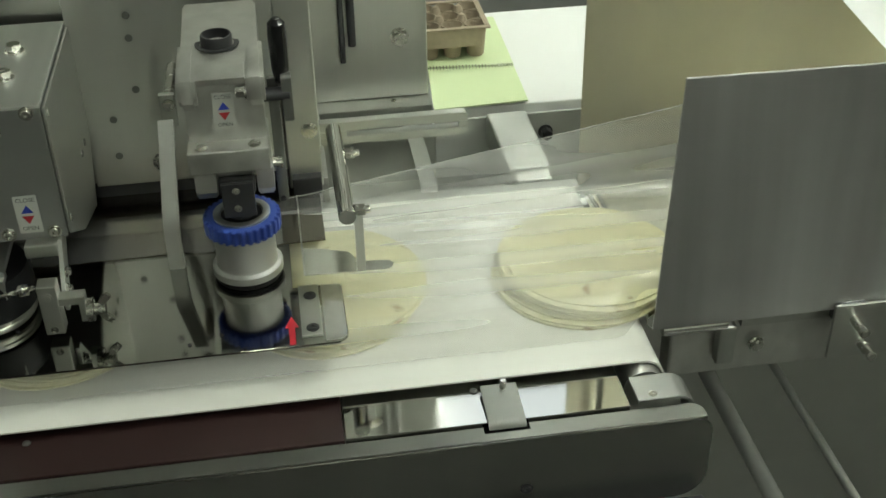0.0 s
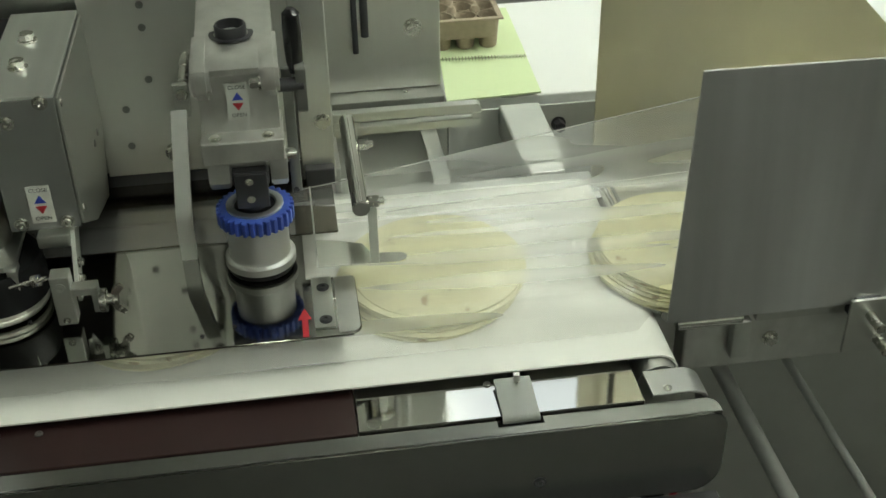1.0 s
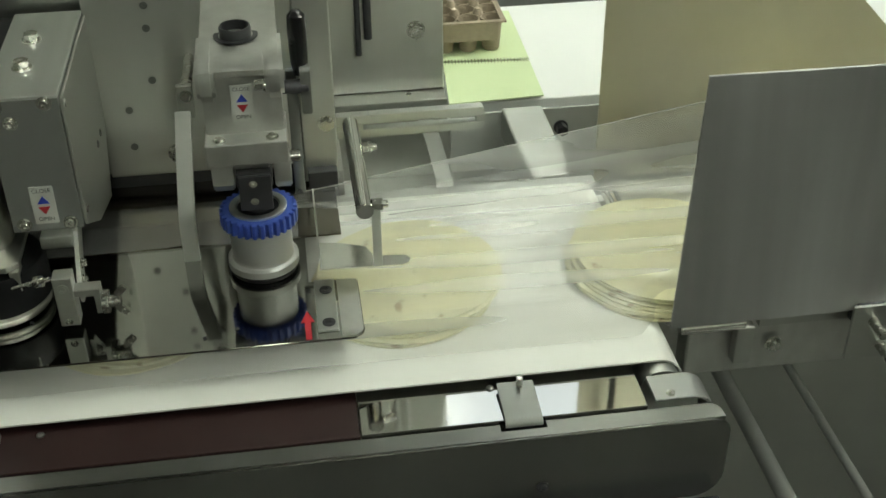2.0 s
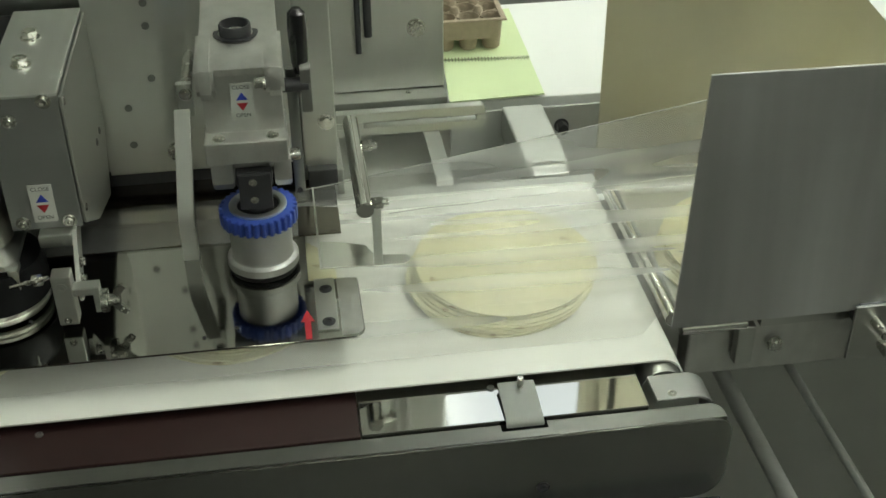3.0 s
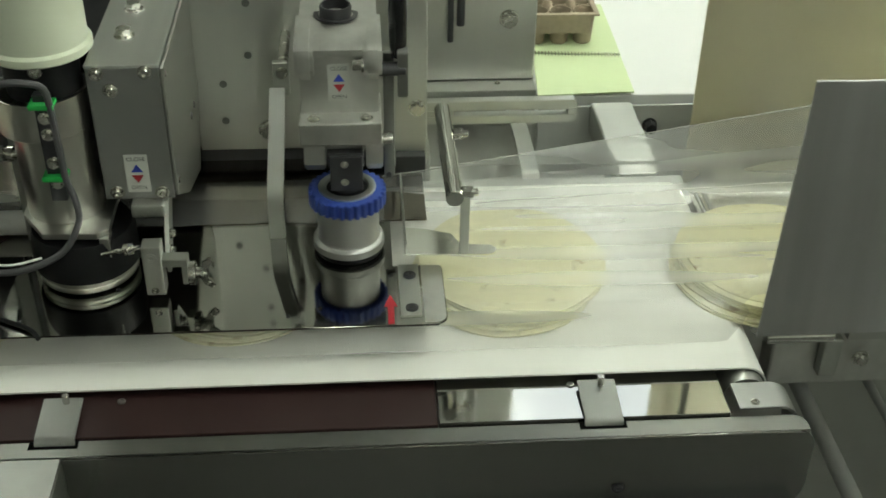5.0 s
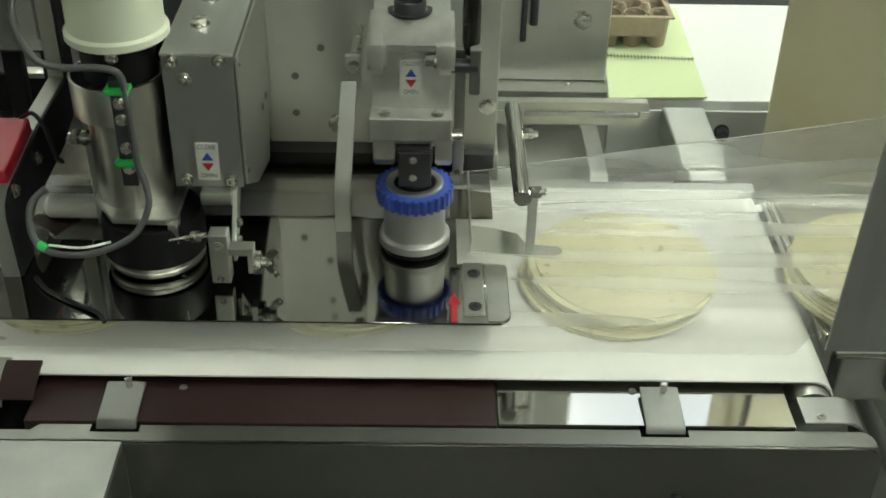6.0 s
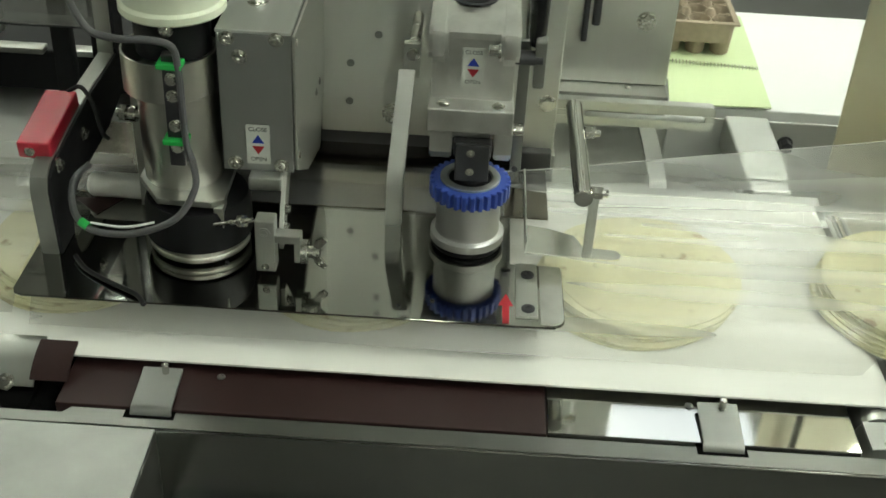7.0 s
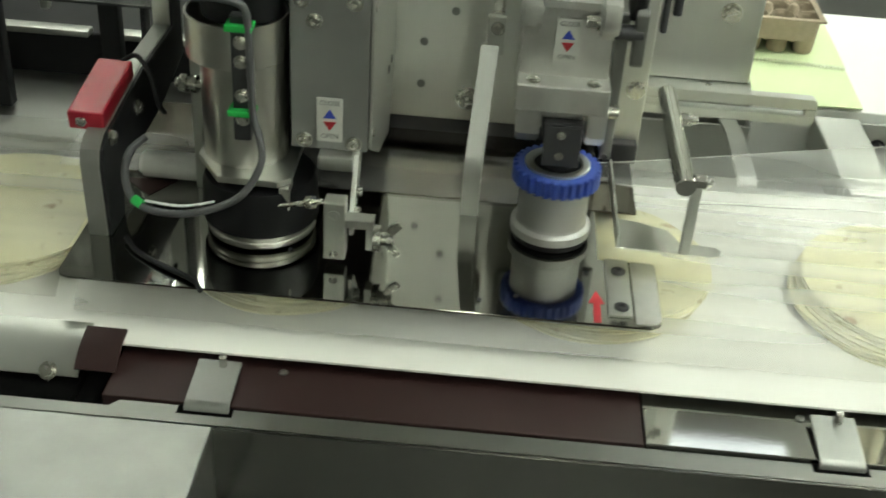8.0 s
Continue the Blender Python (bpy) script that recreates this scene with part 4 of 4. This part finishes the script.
# ---- things at the back ----
def back_table():
    t = thing("work_table", (0.8, 1.9, 0.0), "white laminate table top behind the machine", "table")
    part("top", box(B(), 0.515, 1.5, 1.372, 1.70, 0.868, 0.8995, 0.002), M_white, t, "glossy white table top")
    for x in (0.56, 1.45):
        for y in (1.45, 1.66):
            part("leg", box(B(), x - 0.02, x + 0.02, y - 0.02, y + 0.02, 0, 0.868, 0.002), M_steel, t)
    n = thing("notepad", (0.58, 1.45, 0.902), "pale green spiral paper pad overhanging the table", "notepad")
    part("sheet", prism(B(), [(0.514, 1.362), (0.645, 1.368), (0.648, 1.48), (0.524, 1.49)], "z", 0.9045, 0.9065), M_paper, n, "pale green front leaf")
    part("cover", prism(B(), [(0.524, 1.492), (0.648, 1.482), (0.652, 1.66), (0.535, 1.67)], "z", 0.9045, 0.9085), M_paper, n, "pale green back leaves")
    for i in range(26):
        x = 0.527 + i * 0.0047
        part("wire_loop", lathe(B(), [(0.0042, -0.0005), (0.0047, -0.0005), (0.0047, 0.0005), (0.0042, 0.0005), (0.0042, -0.0005)], (0, 0, 0), 10), M_zinc, n)
        ob = n.children[-1]
        ob.matrix_local = Matrix.Translation(Vector((x, 1.4895 - i * 0.00038, 0.9065)) - ORIGIN[n.name]) @ pose(0, 0, 0, 0, 90, 0)
        ob.data.transform(Matrix.Translation(ORIGIN[n.name]))
    e = thing("egg_carton", (0.57, 1.55, 0.909), "brown moulded pulp egg carton on the notepad", "carton")
    x0, y0, px = 0.530, 1.528, 0.034
    for i in range(3):
        for j in range(3):
            cx, cy = x0 + 0.002 + i * px, y0 + j * px
            part("cup", lathe(B(), [(0, 0), (0.0115, 0.0), (0.0128, 0.002), (0.0165, 0.048), (0.0155, 0.048), (0.011, 0.004), (0, 0.004)], (cx, cy, 0.9088), 16), M_pulp, e)
    rim = B()
    xa, xb, ya, yb = x0 - 0.019, x0 + 0.089, y0 - 0.022, y0 + 0.090
    for q in ((xa, xb, ya, ya + 0.008), (xa, xb, yb - 0.008, yb), (xa, xa + 0.008, ya + 0.008, yb - 0.008), (xb - 0.008, xb, ya + 0.008, yb - 0.008)):
        box(rim, *q, 0.9555, 0.9585, 0.001)
    part("rim", rim, M_pulp, e, "flanged pulp rim")
    for k in range(2):
        part("divider", box(B(), xa + 0.008, xb - 0.008, y0 + 0.014 + k * px, y0 + 0.020 + k * px, 0.925, 0.9545, 0.002), M_pulp, e)
        part("divider", box(B(), x0 + 0.016 + k * px, x0 + 0.022 + k * px, ya + 0.008, yb - 0.008, 0.925, 0.953, 0.002), M_pulp, e)
    part("skirt", prism(B(), ribbon([(x0 - 0.008, y0 - 0.02), (x0 + 0.076, y0 - 0.02)], 0.003), "z", 0.930, 0.9555), M_pulp, e)
    for i in range(2):
        for k in range(2):
            part("peak", lathe(B(), [(0.009, 0), (0.006, 0.008), (0.004, 0.011), (0, 0.012)], (x0 + 0.019 + i * px, y0 + 0.017 + k * px, 0.9535), 12), M_pulp, e)
    m = thing("rear_machine", (-0.5, 1.7, 0.0), "dark machine with pale rails behind", "machine")
    part("body", box(B(), -1.6, -0.17, 1.50, 1.95, 0.0, 0.861, 0.004), M_void, m, "dark machine body")
    part("rail", box(B(), -1.6, -0.335, 1.478, 1.50, 0.864, 0.873, 0.002), M_satin, m, "pale steel rail")
    part("rail", box(B(), -0.300, -0.17, 1.478, 1.50, 0.864, 0.873, 0.002), M_satin, m)
    part("lower_rail", box(B(), -0.455, -0.345, 1.466, 1.499, 0.781, 0.789, 0.001), M_satin, m, "thin pale rail")
    part("panel", box(B(), -0.440, -0.30, 1.490, 1.499, 0.700, 0.758, 0.001), M_white, m, "pale panel")
    for x0, x1 in ((-0.287, -0.262), (-0.445, -0.412), (-0.235, -0.228)):
        part("post", box(B(), x0, x1, 1.39, 1.41, 0.0, 1.5, 0.002), M_void, m)
    c = thing("clear_cover", (-0.4, 1.36, 1.1), "clear plastic cover sheet on the rear machine", "machine cover")
    part("sheet", box(B(), -0.9, -0.19, 1.352, 1.356, 0.966, 1.30, 0.001), M_film, c)
    part("brace", box(B(), -0.345, -0.335, 1.36, 1.372, 0.95, 1.30, 0.001), M_satin, c)
    part("foot", box(B(), -0.9, -0.19, 1.357, 1.388, 0.962, 0.9655), M_dark, c)


back_table()


# ---- wrapping film ----
def film():
    f = thing("wrapping_film", (0.4, 0.97, 0.93), "clear plastic film folded over the tortillas", "plastic film")
    bm = B()
    nx, ny = 60, 44
    grid = []
    for i in range(nx + 1):
        x = 0.30 + (0.86 - 0.30) * i / nx
        k = (x - 0.30) / 0.56
        back = 0.949 + 0.072 * max(0, (x - 0.311) / 0.43) + 0.0
        row = []
        for j in range(ny + 1):
            s = j / ny
            fy = 0.832 + 0.040 * min(1, max(0, (x - 0.625) / 0.035))
            y = fy + (1.092 - fy) * s
            if s < 0.10:
                z = 0.9085 + 0.0285 * (s / 0.10) ** 0.8
            elif s < 0.80:
                z = 0.9372 + 0.001 * math.sin(9 * s)
            else:
                u = (s - 0.80) / 0.20
                z = 0.9372 + (back - 0.9372) * u ** 1.5
            z += 0.0004 * noise.noise((x * 7, y * 60, 0.3)) + 0.0012 * noise.noise((x * 9, y * 24, 4.1))
            row.append(bm.verts.new((x, y, z)))
        grid.append(row)
    for i in range(nx):
        for j in range(ny):
            q = bm.faces.new((grid[i][j], grid[i + 1][j], grid[i + 1][j + 1], grid[i][j + 1]))
            # faces near the fold get paler film, painting the light caught there
            q.material_index = int(0.77 < j / ny < 0.93)
    web = part("top_web", bm, M_film, f, "glossy clear film web with a pale sheen painted at its fold")
    web.data.materials.append(M_fold)
    hem = B()
    lo, hi = [], []
    for i in range(61):
        x = 0.30 + 0.56 * i / 60
        z = 0.949 + 0.072 * max(0, (x - 0.311) / 0.43)
        lo.append((x, 1.0915, z - 0.0012))
        hi.append((x, 1.0935, z + 0.0006))
    hose(hem, [(x, 1.0925, z) for x, y, z in lo[::6]], 0.0007, 6, 4)
    part("hem", hem, M_hem, f, "thickened film edge")
    # the bright line on the film is a thin pale strand laid on
    crease = B()
    hose(crease, [(0.40 + 0.046 * q, 1.052 + 0.002 * (q % 2), 0.9345 + 0.0022 * q) for q in range(11)], 0.0006, 6, 4)
    part("crease", crease, M_hem, f, "pale strand painting the glint along a film crease")
    bm = B()
    grid = []
    for i in range(31):
        x = -0.13 + 0.43 * i / 30
        row = []
        for j in range(21):
            s_ = j / 20
            y = 0.832 + 0.175 * s_
            row.append(bm.verts.new((x, y, 0.9368 - 0.0285 * max(0, (0.14 - s_) / 0.14) ** 1.2 + 0.0012 * noise.noise((x * 12, y * 60, 7)))))
        grid.append(row)
    for i in range(30):
        for j in range(20):
            bm.faces.new((grid[i][j], grid[i + 1][j], grid[i + 1][j + 1], grid[i][j + 1]))
    part("under_web", bm, M_film, f, "film running under the plate")
    bm = B()
    grid = []
    for i in range(41):
        x = -0.20 + 0.50 * i / 40
        row = []
        for j in range(9):
            s = j / 8
            row.append(bm.verts.new((x, 1.008 + 0.070 * s + 0.003 * noise.noise((x * 30, s * 2, 1)), PLATE + 0.002 + s * (0.004 + 0.006 * min(1, max(0, (x + 0.2) / 0.4))) + 0.0012 * noise.noise((x * 20, s * 5, 3)))))
        grid.append(row)
    for i in range(40):
        for j in range(8):
            bm.faces.new((grid[i][j], grid[i + 1][j], grid[i + 1][j + 1], grid[i][j + 1]))
    part("seam_web", bm, M_seam, f, "film folded flat on the rear plate")
    bm = B()
    grid = []
    for i in range(21):
        x = -0.75 + 0.60 * i / 20
        row = []
        for j in range(25):
            s = j / 24
            y = 0.845 + 0.27 * s
            row.append(bm.verts.new((x, y, 0.9335 - 0.024 * max(0, (0.12 - s) / 0.12) + 0.0015 * noise.noise((x * 12, y * 50, 2)))))
        grid.append(row)
    for i in range(20):
        for j in range(24):
            bm.faces.new((grid[i][j], grid[i + 1][j], grid[i + 1][j + 1], grid[i][j + 1]))
    part("sealed_web", bm, M_film, f, "sealed film over the packed tortillas")


film()


# ---- tortillas ----
def tortilla_stack(seed):
    rnd = random.Random(seed)
    s = thing("tortilla_stack", (0, 0, 0), "stack of pale flour tortillas with brown spots", "tortillas", "tortilla stacks")
    z = 0.0
    n = 8
    lean = rnd.uniform(-0.006, 0.004)
    for i in range(n):
        bm = B()
        R = 0.0945 + rnd.uniform(-0.003, 0.002)
        k0 = (1 - i / (n - 1)) ** 1.3
        ox, oy = rnd.uniform(-0.0025, 0.0025) - (0.014 + lean) * k0, rnd.uniform(-0.002, 0.002) - 0.011 * k0
        k = rnd.uniform(0, 50)
        seg, rings = 56, 7
        th = 0.0024

        def height(x, y, r):
            return 0.0016 * noise.noise((x * 22 + k, y * 22, k)) * (0.3 + r) - 0.0025 * r ** 3 * (i / n)
        lay = []
        for side in (0, 1):
            c = bm.verts.new((ox, oy, z + side * th + height(0, 0, 0)))
            rr = []
            for q in range(1, rings + 1):
                u = q / rings
                ring = []
                for a in range(seg):
                    t = 2 * math.pi * a / seg
                    wob = 1 + 0.012 * noise.noise((math.cos(t) * 1.6 + k, math.sin(t) * 1.6, 0))
                    x, y = u * R * wob * math.cos(t), u * R * 1.0 * wob * math.sin(t)
                    ring.append(bm.verts.new((ox + x, oy + y, z + side * th + height(x, y, u) + (0.0006 if (q == rings and side == 0) else 0))))
                rr.append(ring)
            for a in range(seg):
                bm.faces.new((c, rr[0][a], rr[0][(a + 1) % seg]))
            for A_, B_ in zip(rr, rr[1:]):
                for a in range(seg):
                    bm.faces.new((A_[a], B_[a], B_[(a + 1) % seg], A_[(a + 1) % seg]))
            lay.append(rr[-1])
        for a in range(seg):
            bm.faces.new((lay[0][a], lay[0][(a + 1) % seg], lay[1][(a + 1) % seg], lay[1][a]))
        part("tortilla", bm, M_tort, s)
        z += th + 0.0002
    return s


STACKS = [tortilla_stack(10 + i) for i in range(3)]
ALL = []
for i in range(9):
    ALL.append(STACKS[i] if i < 3 else copy_thing(STACKS[i % 3], pose(0, 0, 0)))

# ---- things that move ----
FEED = [(0.0, 0.622), (0.3, 0.555), (0.6, 0.490), (0.9, 0.447), (1.2, 0.438), (1.7, 0.436), (2.1, 0.398), (2.5, 0.332), (2.8, 0.276), (3.0, 0.240), (3.2, 0.205),
        (3.4, 0.176), (3.6, 0.138), (3.8, 0.095), (4.0, 0.049), (4.2, 0.014), (4.4, -0.024), (4.6, -0.064), (4.7, -0.080), (5.0, -0.112), (5.4, -0.206), (5.8, -0.301),
        (6.0, -0.338), (6.2, -0.368), (6.4, -0.377), (7.0, -0.377), (7.3, -0.379), (7.5, -0.400), (7.7, -0.438), (7.9, -0.482), (8.0, -0.500)]


def feed(t):
    for (a, x), (b, y) in zip(FEED, FEED[1:]):
        if t <= b:
            return x + (y - x) * (t - a) / (b - a)
    return FEED[-1][1]


def motions():
    for i, s in enumerate(ALL):
        k = i - 3
        turn = (0, 4, -5)[i % 3]
        walk(s, [(t, pose(x + 0.272 * k, 0.958, BELT + 0.0022, 1.0, 0, 0) @ pose(0, 0, 0, 0, 0, turn)) for t, x in FEED])
    rows = []
    for i in range(0, 81):
        t = i / 10
        rows.append((t, pose(RC[0], RC[1], PLATE, 0, 0, -math.degrees((feed(t) - feed(0)) / 0.036))))
    walk(roller, rows)


motions()
